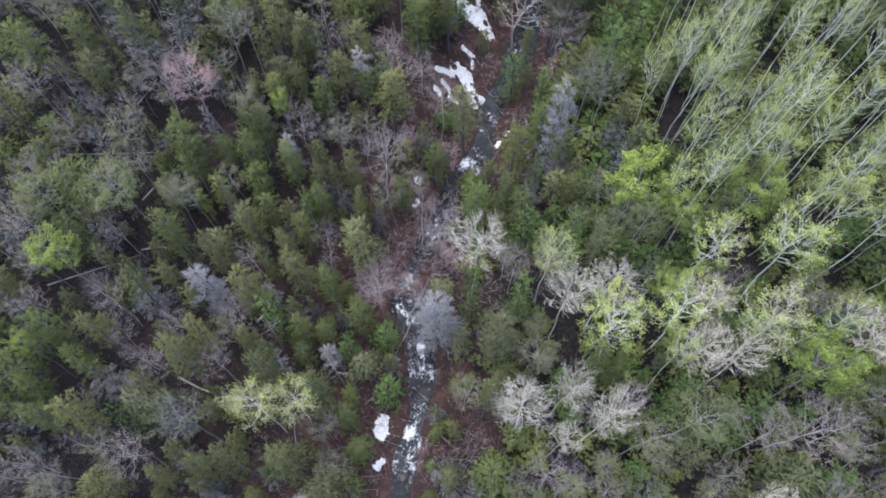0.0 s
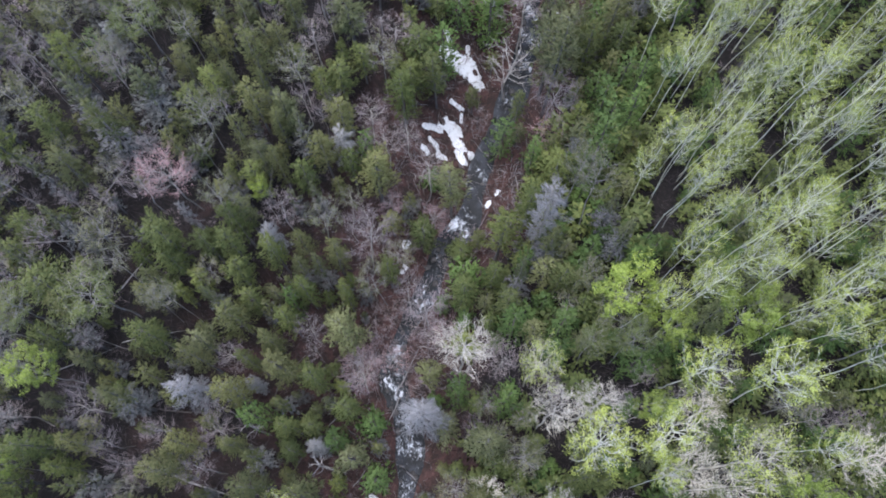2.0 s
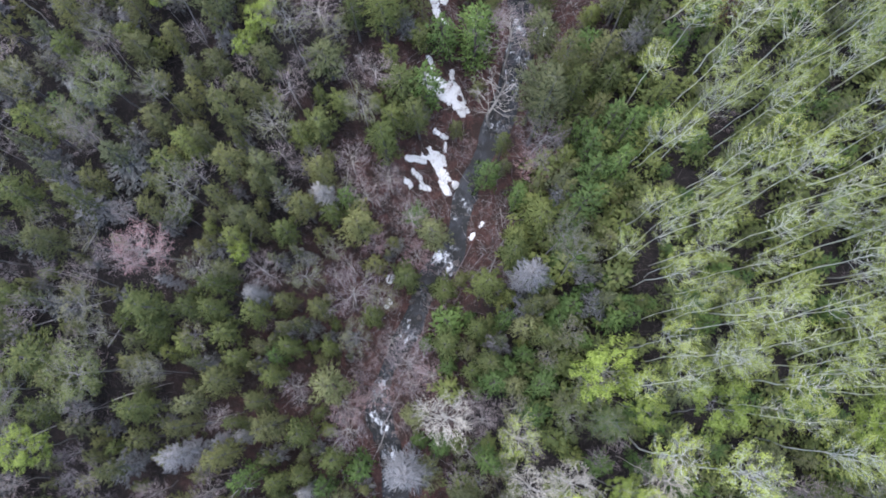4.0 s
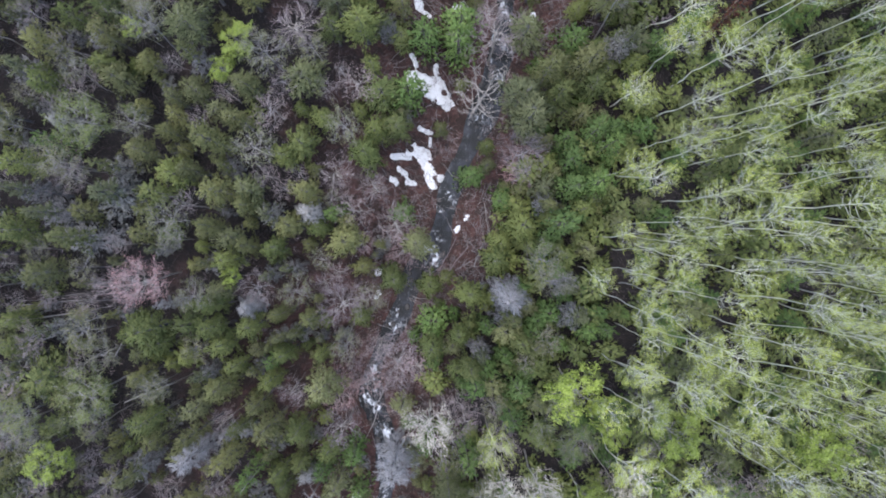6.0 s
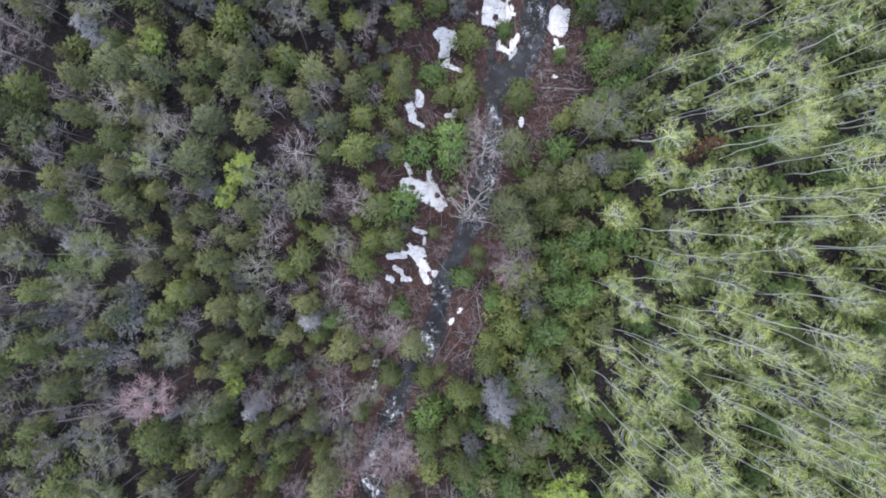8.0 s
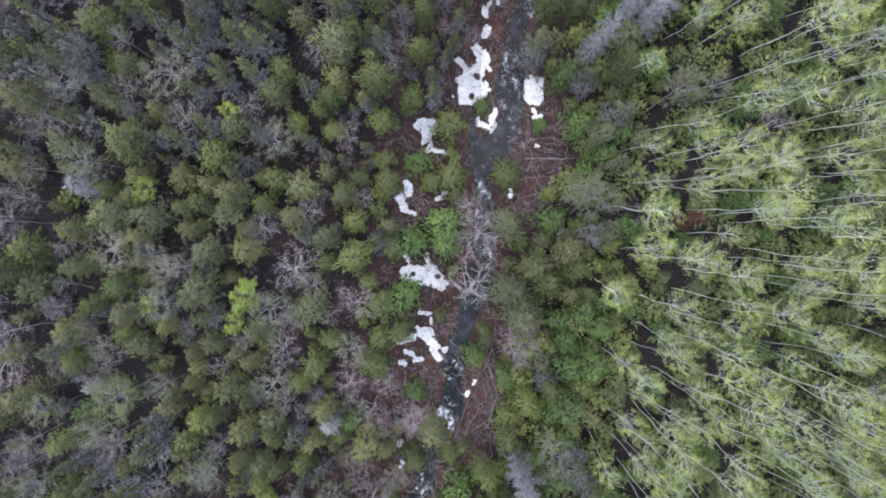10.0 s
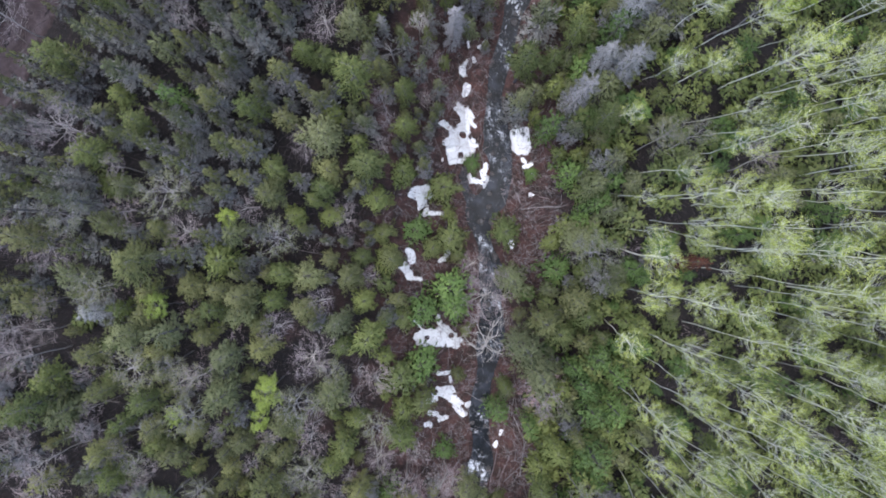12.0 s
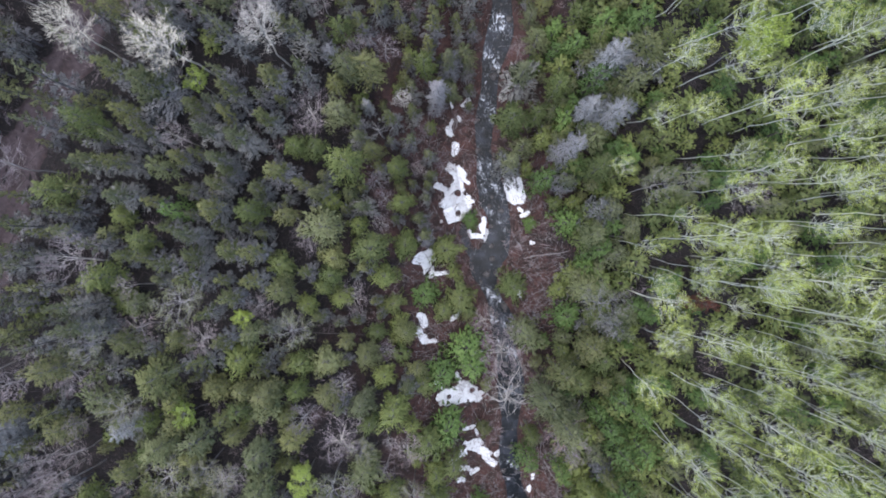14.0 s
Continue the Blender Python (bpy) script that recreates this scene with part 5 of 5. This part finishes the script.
tree("spruce", -9.4, 86.6, 25.9, 2.8)
tree("spruce", -6.8, 87.4, 28.0, 4.4)
tree("spruce", -8.8, 89.5, 28.2, 3.0)
tree("white", 7.9, 8.0, 12.1, 2.3)
tree("white", 10.5, 8.8, 14.5, 3.2)
tree("white", 5.7, 10.3, 12.9, 3.9)
tree("white", 8.6, 11.4, 13.8, 2.9)
tree("white", 19.6, 12.3, 16.7, 2.7)
tree("white", 8.9, 17.4, 14.8, 3.4)
tree("white", 11.7, 17.9, 15.3, 3.6)
tree("white", 2.6, 22.3, 12.5, 4.4)
tree("white", 10.1, 81.5, 13.8, 1.8)
tree("white", 2.3, 87.6, 26.8, 3.5)
tree("white", -9.1, 91.9, 30.1, 3.3)
tree("whitegreen", -12.9, 10.3, 12.1, 3.5)
tree("whitegreen", -10.9, 11.0, 10.2, 3.2)
tree("whitegreen", 20.8, 14.1, 19.5, 4.2)
tree("whitegreen", 8.0, 21.0, 13.4, 3.2)
tree("olive", -24.3, 26.5, 13.9, 4.3)
tree("white", -3.4, 88.6, 28.7, 3.9)
tree("sprawling", 7.5, 50.6, 6.4, 6.0)
tree("brush", 11.7, 44.9, 4.3, 4.6, "large pinkish leafless shrub on red litter")
tree("brush", -6.5, 23.2, 0.2, 4.4, "large pinkish leafless shrub on red litter")
tree("brush", 0.5, 37.1, 0.2, 3.6, "pale beige leafless shrub beside the brook")
tree("brush", -3.7, 38.3, 2.1, 2.6, "large pinkish leafless shrub on red litter")
tree("brush", 1.7, 25.5, 0.8, 3.4, "large pinkish leafless shrub on red litter")
tree("brush", -3.3, 23.9, -1.6, 3.0, "pale beige leafless shrub beside the brook")

# ---- the rest of the wood, grown between them ----
GLADES = [(6.8, 37.0, 2.6), (8.5, 40.5, 2.2), (1.0, 46.0, 3.2), (0.0, 41.5, 2.6), (1.5, 37.5, 2.0), (2.5, 52.5, 2.6), (15.0, 60.5, 2.4), (17.5, 63.0, 2.6), (12.0, 71.0, 3.2), (17.5, 69.0, 2.0),
          (14.0, 77.5, 2.4), (-5.5, 10.0, 2.4), (1.5, 8.0, 2.0), (5.8, 66.3, 2.0), (2.7, 60.0, 1.6), (-1.0, 31.0, 2.0), (2.0, 24.0, 1.8), (13.0, 67.5, 2.2), (15.5, 57.0, 1.8), (8.5, 36.0, 1.8)]
fill_rnd = random.Random(17)
TRACK_Y, TRACK_X = np.array([p[1] for p in TRACK], float), np.array([p[0] for p in TRACK], float)


def in_view(x, y):
    left = -35 - 0.18 * (y - 5) if y < 60 else -43 + (y - 62) / 2.19
    right = min(34 + 1.1 * (y - 5), 45 + 0.2 * (y - 18))
    return 1 < y and left < x < right and y < 101 - 0.445 * x


MIXES = {
    "aspens": "aspen 70 pale 4 lime 1 hemlock 12 pine 9 fir 5 bare 4",
    "birches": "pale 22 white 16 bare 40 hemlock 8 fir 6 pine 4 aspen 4",
    "right bank": "hemlock 30 fir 22 pine 20 spruce 8 cedar 8 pale 7 bare 5",
    "rim": "spruce 44 fir 6 pine 6 drab 26 grey 1 bare 15 cedar 4",
    "far rim": "spruce 20 drab 14 bare 46 grey 4 cedar 8 pale 6",
    "left bank": "spruce 14 fir 15 cedar 18 pine 9 drab 8 grey 2 bare 32 pale 10",
}


def fill_kind(x, y, d):
    if d > 14 and y > 25 - 0.2 * d:
        words = MIXES["aspens"].split()
    elif d > 5 and y < 24:
        words = MIXES["birches"].split()
    elif d > 0:
        words = MIXES["right bank"].split()
    elif x < -22 - 0.1 * (y - 50) and y > 45:
        words = MIXES["far rim"].split()
    elif y > 66 - 0.3 * (x + 20):
        words = MIXES["rim"].split()
    else:
        words = MIXES["left bank"].split()
    return fill_rnd.choices(words[::2], [int(w) for w in words[1::2]])[0]


SIZES = {"spruce": (6, 11, 1.8, 3.1), "fir": (4, 9.0, 1.7, 3.0), "cedar": (4, 8.5, 1.6, 2.8), "hemlock": (3.5, 8.5, 1.9, 3.4), "pine": (5, 10, 1.9, 3.4), "drab": (7, 11.5, 1.7, 2.8), "grey": (5, 9, 1.6, 3.0), "bare": (6, 10, 1.7, 3.8),
         "pale": (6, 11, 2.4, 4.0), "white": (8, 12, 3, 4.4), "lime": (5, 9, 1.6, 3.0), "aspen": (13, 17, 2.9, 4.0)}
CELL = {}
for px, py, pr in PLANTED:
    CELL.setdefault((int(px // 5), int(py // 5)), []).append((px, py, pr))
COUNT, ROOM = {}, {"fir": 225, "spruce": 215, "drab": 250, "cedar": 265, "aspen": 190, "hemlock": 330, "bare": 170, "pale": 130, "pine": 170}
for attempt in range(21500):
    x, y = fill_rnd.uniform(-46, 62), fill_rnd.uniform(-8, 108)
    if not in_view(x, y):
        continue
    d = float(stream_d(x, y))
    kind = fill_kind(x, y, d)
    if d > 13 and y > 25 - 0.2 * d and attempt < 9000:
        kind = "aspen"  # the tall storey stands first
    if COUNT.get(kind, 0) >= ROOM.get(kind, 300):
        continue
    h0, h1, w0, w1 = SIZES[kind]
    q = fill_rnd.random()
    h, w = h0 + (h1 - h0) * q, (w0 + (w1 - w0) * q) * fill_rnd.uniform(0.9, 1.1)
    if kind in ("spruce", "drab") and d < 0 and y > 62:
        h *= 1.12
    if attempt > 13000:
        h, w = h * 0.75, w * 0.75
    if abs(d) < float(half_width(y)) + 0.6 + 0.3 * w or any(math.hypot(x - gx, y - gy) < gr + 0.3 * w for gx, gy, gr in GLADES):
        continue
    if 66 < y < 106 and -2.6 < x - np.interp(y, TRACK_Y, TRACK_X) < 3.6:
        continue
    i, j = int(x // 5), int(y // 5)
    near = [c for a in (-1, 0, 1) for b in (-1, 0, 1) for c in CELL.get((i + a, j + b), ())]
    if d < 16 and y < 88 and -30 < x and kind not in ("bare", "aspen"):
        h, w = h * (0.9 if d < -6 else 0.75), w * 0.9
    if any(math.hypot(x - cx, y - cy) < (0.64 if kind == "aspen" else 0.42 if d > 8 and kind in ("hemlock", "pine", "fir") else 0.55 if 5 < d <= 14 else 0.66) * (cr + w / 2) for cx, cy, cr in near):
        continue
    tree(kind, round(x, 2), round(y, 2), float(land_z(np.float64(x), np.float64(y))) + h, w, filler=True)
    CELL.setdefault((i, j), []).append((x, y, w / 2))
    COUNT[kind] = COUNT.get(kind, 0) + 1

# a low storey of saplings and leafless shrubs in the gaps and below the pale crowns
LOW = {}
low_count = {"sapling": 0, "shrub": 0}
for _ in range(14000):
    x, y = fill_rnd.uniform(-46, 58), fill_rnd.uniform(2, 104)
    if not in_view(x, y):
        continue
    d = float(stream_d(x, y))
    kind = "sapling" if fill_rnd.random() < (0.95 if d > 6 else 0.12) else "shrub"
    w = fill_rnd.uniform(1.3, 2.6) if d < 6 else fill_rnd.uniform(2.0, 3.9)
    if low_count[kind] >= {"sapling": 370, "shrub": 220}[kind] or abs(d) < float(half_width(y)) + 0.7 + 0.3 * w or any(math.hypot(x - gx, y - gy) < gr * 0.7 for gx, gy, gr in GLADES):
        continue
    if 66 < y < 106 and -2.6 < x - np.interp(y, TRACK_Y, TRACK_X) < 3.6:
        continue
    i, j = int(x // 5), int(y // 5)
    around = [(a, b) for a in (-1, 0, 1) for b in (-1, 0, 1)]
    if any(math.hypot(x - cx, y - cy) < (0.25 if d > 6 else 0.85) * cr for a, b in around for cx, cy, cr in CELL.get((i + a, j + b), ())):
        continue
    if any(math.hypot(x - cx, y - cy) < (cr + w * 0.4) * (0.75 if d > 6 else 1.0) for a, b in around for cx, cy, cr in LOW.get((i + a, j + b), ())):
        continue
    LOW.setdefault((i, j), []).append((x, y, w / 2))
    low_count[kind] += 1
    tree(kind, round(x, 2), round(y, 2), float(land_z(np.float64(x), np.float64(y))) + w * fill_rnd.uniform(0.9, 1.6), w)

# leafless shrubs that hang over the brook where its banks are overgrown
for _ in range(60):
    y = fill_rnd.choice((fill_rnd.uniform(21, 36), fill_rnd.uniform(4, 95)))
    x = float(stream_x(y)) + fill_rnd.choice((-1, 1)) * (float(half_width(y)) + fill_rnd.uniform(0.35, 2.4))
    w = fill_rnd.uniform(1.6, 3.0)
    if math.hypot(x - 17.3, y - 70.2) < 2.8 or math.hypot(x - 12.0, y - 73.0) < 3.0:
        continue  # open snow
    tree("shrub", round(x, 2), round(y, 2), float(land_z(np.float64(x), np.float64(y))) + w * fill_rnd.uniform(0.8, 1.3), w, "leafless pinkish-grey shrub hanging over the brook")

# ---- on the forest floor: red brush, stones in the brook, fallen stems ----
def ground_at(x, y):
    return float(land_z(np.float64(x), np.float64(y)))


brush_rnd = random.Random(23)
bv, bf = [], []
for _ in range(7500):
    if brush_rnd.random() < 0.55:
        gx, gy, gr = brush_rnd.choice(GLADES)
        a, r = brush_rnd.uniform(0, 6.283), gr * 1.5 * math.sqrt(brush_rnd.random())
        x, y = gx + r * math.cos(a), gy + r * math.sin(a)
    else:
        y = brush_rnd.uniform(2, 92)
        x = float(stream_x(y)) + brush_rnd.choice((-1, 1)) * (1.5 + 5 * brush_rnd.random() ** 1.5)
    if abs(float(stream_d(x, y))) < float(half_width(y)) + 0.45:
        continue
    z = ground_at(x, y)
    for _ in range(3):
        a = brush_rnd.uniform(0, 6.283)
        l = brush_rnd.uniform(0.35, 1.1)
        p = Vector((x + brush_rnd.gauss(0, 0.15), y + brush_rnd.gauss(0, 0.15), z - 0.05))
        tube(bv, bf, [p, p + Vector((math.cos(a) * 0.5, math.sin(a) * 0.5, 0.75)) * l], [0.018, 0], 3)
tagged(new("brush", mesh_from("brush", bv, bf, TWIG_RED)), "leafless red-brown brush along the brook", "brush", kind="stuff")


# dead sticks lying on the open litter, most of them by the brook
sv, sf = [], []
for _ in range(4200):
    if brush_rnd.random() < 0.6:
        gx, gy, gr = brush_rnd.choice(GLADES)
        a, r = brush_rnd.uniform(0, 6.283), gr * 1.5 * math.sqrt(brush_rnd.random())
        x, y = gx + r * math.cos(a), gy + r * math.sin(a)
    else:
        y = brush_rnd.uniform(2, 92)
        x = float(stream_x(y)) + brush_rnd.choice((-1, 1)) * (1.4 + 7 * brush_rnd.random() ** 1.3)
    if abs(float(stream_d(x, y))) < float(half_width(y)) + 0.3:
        continue
    a, l = brush_rnd.uniform(0, 6.283), 0.4 + 2.2 * brush_rnd.random() ** 3
    x1, y1 = x + l * math.cos(a), y + l * math.sin(a)
    p, q = Vector((x, y, ground_at(x, y) + 0.05)), Vector((x1, y1, ground_at(x1, y1) + 0.08))
    q.z = max(q.z, float(stream_z(y1)))
    m = p.lerp(q, 0.5) + Vector((brush_rnd.uniform(-0.1, 0.1) * l, brush_rnd.uniform(-0.1, 0.1) * l, 0.04))
    r = brush_rnd.uniform(0.012, 0.028)
    tube(sv, sf, [p, m, q], [r, r * 0.8, 0], 3)
tagged(new("fallen_sticks", mesh_from("fallen_sticks", sv, sf, BARK_LIMB)), "pale dead sticks strewn over brown litter", "sticks", kind="stuff")

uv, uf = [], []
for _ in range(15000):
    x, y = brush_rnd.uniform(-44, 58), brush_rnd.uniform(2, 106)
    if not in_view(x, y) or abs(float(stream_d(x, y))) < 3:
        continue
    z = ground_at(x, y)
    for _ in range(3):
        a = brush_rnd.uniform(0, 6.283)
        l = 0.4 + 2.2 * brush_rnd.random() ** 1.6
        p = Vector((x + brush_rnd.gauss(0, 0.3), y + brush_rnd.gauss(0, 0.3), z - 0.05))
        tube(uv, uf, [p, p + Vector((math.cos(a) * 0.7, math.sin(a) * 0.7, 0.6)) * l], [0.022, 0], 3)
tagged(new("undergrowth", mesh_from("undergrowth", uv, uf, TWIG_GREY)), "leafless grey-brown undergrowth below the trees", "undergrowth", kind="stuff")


# the wood goes on beyond: far trees, too many to count
fv, ff = [], []
far_rnd = random.Random(77)
for _ in range(5200):
    x, y = far_rnd.uniform(-120, 135), far_rnd.uniform(-70, 185)
    if in_view(x, y) or (-50 < x < 62 and in_view(x, y + 3)) or abs(float(stream_d(x, y))) < 3.5 or (y > 62 and abs(x - float(np.interp(y, TRACK_Y, TRACK_X))) < 4.5):
        continue
    z, h, w = ground_at(x, y), far_rnd.uniform(7, 14), far_rnd.uniform(1.0, 1.8)
    for i in range(26):
        u = 0.12 + 0.84 * i / 26
        a = i * 2.4 + far_rnd.uniform(-0.6, 0.6)
        r = w * (1 - u) ** 0.75 * far_rnd.uniform(0.6, 1.25)
        blade(fv, ff, Vector((x, y, z + h * u + 0.25)), Vector((math.cos(a), math.sin(a), far_rnd.uniform(-0.5, 0.1))), r, r * 1.1, far_rnd)
    tube(fv, ff, [Vector((x, y, z - 0.2)), Vector((x, y, z + h))], [0.14, 0], 3)
tagged(new("far_wood", mesh_from("far_wood", fv, ff, NEEDLE_SPRUCE)), "dark conifer wood that goes on beyond the ravine", "wood", kind="stuff")


def stone(x, y, z, r, rnd, label):
    bm = bmesh.new()
    bmesh.ops.create_icosphere(bm, subdivisions=2, radius=1)
    off = Vector((rnd.uniform(0, 50), rnd.uniform(0, 50), 0))
    for v in bm.verts:
        k = 1 + 0.35 * noise.noise(v.co * 1.4 + off)
        v.co = Vector((v.co.x * r * k, v.co.y * r * k * 0.8, v.co.z * r * k * 0.55))
    me = bpy.data.meshes.new("stone")
    bm.to_mesh(me)
    bm.free()
    me.materials.append(ROCK)
    ob = new("stone", me)
    ob.matrix_world = pose(x, y, z, 0, 0, rnd.uniform(0, 360))
    return tagged(ob, label, "stone", "stones in the brook")


stone_rnd = random.Random(31)
for _ in range(130):
    y = stone_rnd.uniform(3, 90)
    off = stone_rnd.uniform(-1, 1) * (float(half_width(y)) + 0.3)
    stone(float(stream_x(y)) + off, y, float(stream_z(y)) - 0.1, 0.12 + 0.34 * stone_rnd.random() ** 2, stone_rnd, "wet dark grey stone in the brook")


def log(x0, y0, x1, y1, r, label, mat=None, z0=0.1, z1=0.1, sticks=3):
    """A fallen stem from one end to the other, lying on the ground, with a few broken branch stubs."""
    rnd = random.Random(int(x0 * 10 + y0 * 7))
    a, b = Vector((x0, y0, ground_at(x0, y0) + z0)), Vector((x1, y1, ground_at(x1, y1) + z1))
    a.z, b.z = max(a.z, float(stream_z(y0)) + 0.15), max(b.z, float(stream_z(y1)) + 0.15)
    m = a.lerp(b, 0.5) + Vector((rnd.uniform(-0.1, 0.1), rnd.uniform(-0.1, 0.1), 0.03))
    v, f = [], []
    r *= 0.75
    tube(v, f, [a, a.lerp(m, 0.5) + Vector((rnd.uniform(-0.12, 0.12), rnd.uniform(-0.12, 0.12), 0)), m, m.lerp(b, 0.6) + Vector((rnd.uniform(-0.15, 0.15), rnd.uniform(-0.15, 0.15), 0)), b], [r, r * 0.9, r * 0.75, r * 0.5, r * 0.15], 6)
    ob = tagged(new("fallen_log", mesh_from("fallen_log", v, f, mat or BARK_GREY, True)), label, "log", "fallen stems on the forest floor")
    for _ in range(sticks):
        p = a.lerp(b, rnd.uniform(0.35, 0.95))
        v, f = [], []
        tube(v, f, [p, p + Vector((rnd.uniform(-0.6, 0.6), rnd.uniform(-0.6, 0.6), rnd.uniform(0.1, 0.5)))], [r * 0.35, 0], 4)
        piece = new("branch_stub", mesh_from("branch_stub", v, f, mat or BARK_GREY))
        piece.parent = ob


BLEACHED = "fallen grey stem bleached by weather"
log(-3.2, 21.2, -1.0, 25.5, 0.09, "thin stem leaning across the brook")
log(7.2, 35.6, 8.8, 39.4, 0.08, BLEACHED)
log(5.4, 35.2, 8.6, 37.2, 0.08, BLEACHED)
log(8.4, 42.0, 8.9, 38.4, 0.08, BLEACHED)
log(15.3, 63.2, 19.6, 62.2, 0.1, BLEACHED)
log(17.0, 60.2, 20.0, 61.4, 0.08, BLEACHED)
log(19.0, 66.2, 20.6, 67.6, 0.09, BLEACHED)
log(1.0, 41.0, 3.0, 40.6, 0.07, BLEACHED)
log(-6.8, 13.0, -5.0, 15.6, 0.07, BLEACHED)
log(-9.0, 18.0, -6.6, 20.6, 0.08, BLEACHED)
log(-21.5, 14.2, -15.0, 11.6, 0.11, "long fallen birch stem among the conifers", BARK_WHITE)
log(-22.0, 22.8, -19.6, 20.2, 0.09, BLEACHED)
log(-6.6, 73.6, -5.0, 75.0, 0.08, BLEACHED)
log(0.8, 73.4, 2.6, 74.4, 0.1, BLEACHED)
log(-0.6, 42.3, -3.6, 35.8, 0.09, "long pale dead stem on red-brown litter")
log(9.0, 42.2, 8.7, 37.2, 0.08, "brown dead stem lying on red litter", BARK_DARK)
log(6.8, 37.7, 1.7, 31.4, 0.09, "long brown stem fallen beside the brook", TWIG_BROWN)
log(5.6, 38.7, 2.6, 33.1, 0.06, "long brown stem fallen beside the brook", TWIG_BROWN)
log(1.0, 32.6, 3.1, 32.3, 0.06, BLEACHED)
log(2.3, 31.7, 3.4, 30.2, 0.07, BLEACHED)
log(15.5, 65.0, 15.1, 60.0, 0.1, "long fallen stem along the bank")
log(17.4, 63.9, 20.7, 61.3, 0.07, BLEACHED, TWIG_BROWN)
log(-2.9, 20.8, -4.9, 16.4, 0.08, "grey stem leaning over the brook")
log(-2.6, 14.7, -0.5, 12.6, 0.1, "bleached stem fallen across the brook")
log(-0.7, 11.0, 1.4, 8.9, 0.09, BLEACHED)
log(-8.2, 16.2, -7.0, 13.4, 0.07, BLEACHED)
log(-1.0, 25.3, 0.6, 25.0, 0.08, BLEACHED)
log(-7.3, 17.7, -4.9, 16.4, 0.06, BLEACHED)
log(-34.1, 31.7, -25.2, 32.9, 0.1, "pale dead stem fallen between the conifers", z0=1.2, z1=0.08)
log(-31.4, 30.0, -25.4, 32.3, 0.09, "pale dead stem fallen between the conifers", z0=1.2, z1=0.08)
log(-32.9, 33.2, -27.0, 33.4, 0.08, "pale dead stem fallen between the conifers", z0=1.2, z1=0.08)
log(-25.5, 28.4, -23.1, 32.7, 0.09, "pale dead stem fallen between the conifers", z0=1.2, z1=0.08)
log(-32.1, 20.9, -25.5, 24.0, 0.09, "pale dead stem fallen between the conifers", z0=1.2, z1=0.08)
log(-25.0, 24.0, -20.6, 25.5, 0.08, "pale dead stem fallen between the conifers", z0=1.2, z1=0.08)
log_rnd = random.Random(41)
for _ in range(60):
    x, y = log_rnd.uniform(-35, 45), log_rnd.uniform(2, 95)
    if not in_view(x, y) or abs(float(stream_d(x, y))) < 3:
        continue
    a, l = log_rnd.uniform(0, 6.283), log_rnd.uniform(2.5, 6)
    log(x, y, x + l * math.cos(a), y + l * math.sin(a), log_rnd.uniform(0.05, 0.12), "dead stem lying among the trees", log_rnd.choice((BARK_DARK, BARK_DARK, BARK_GREY)))
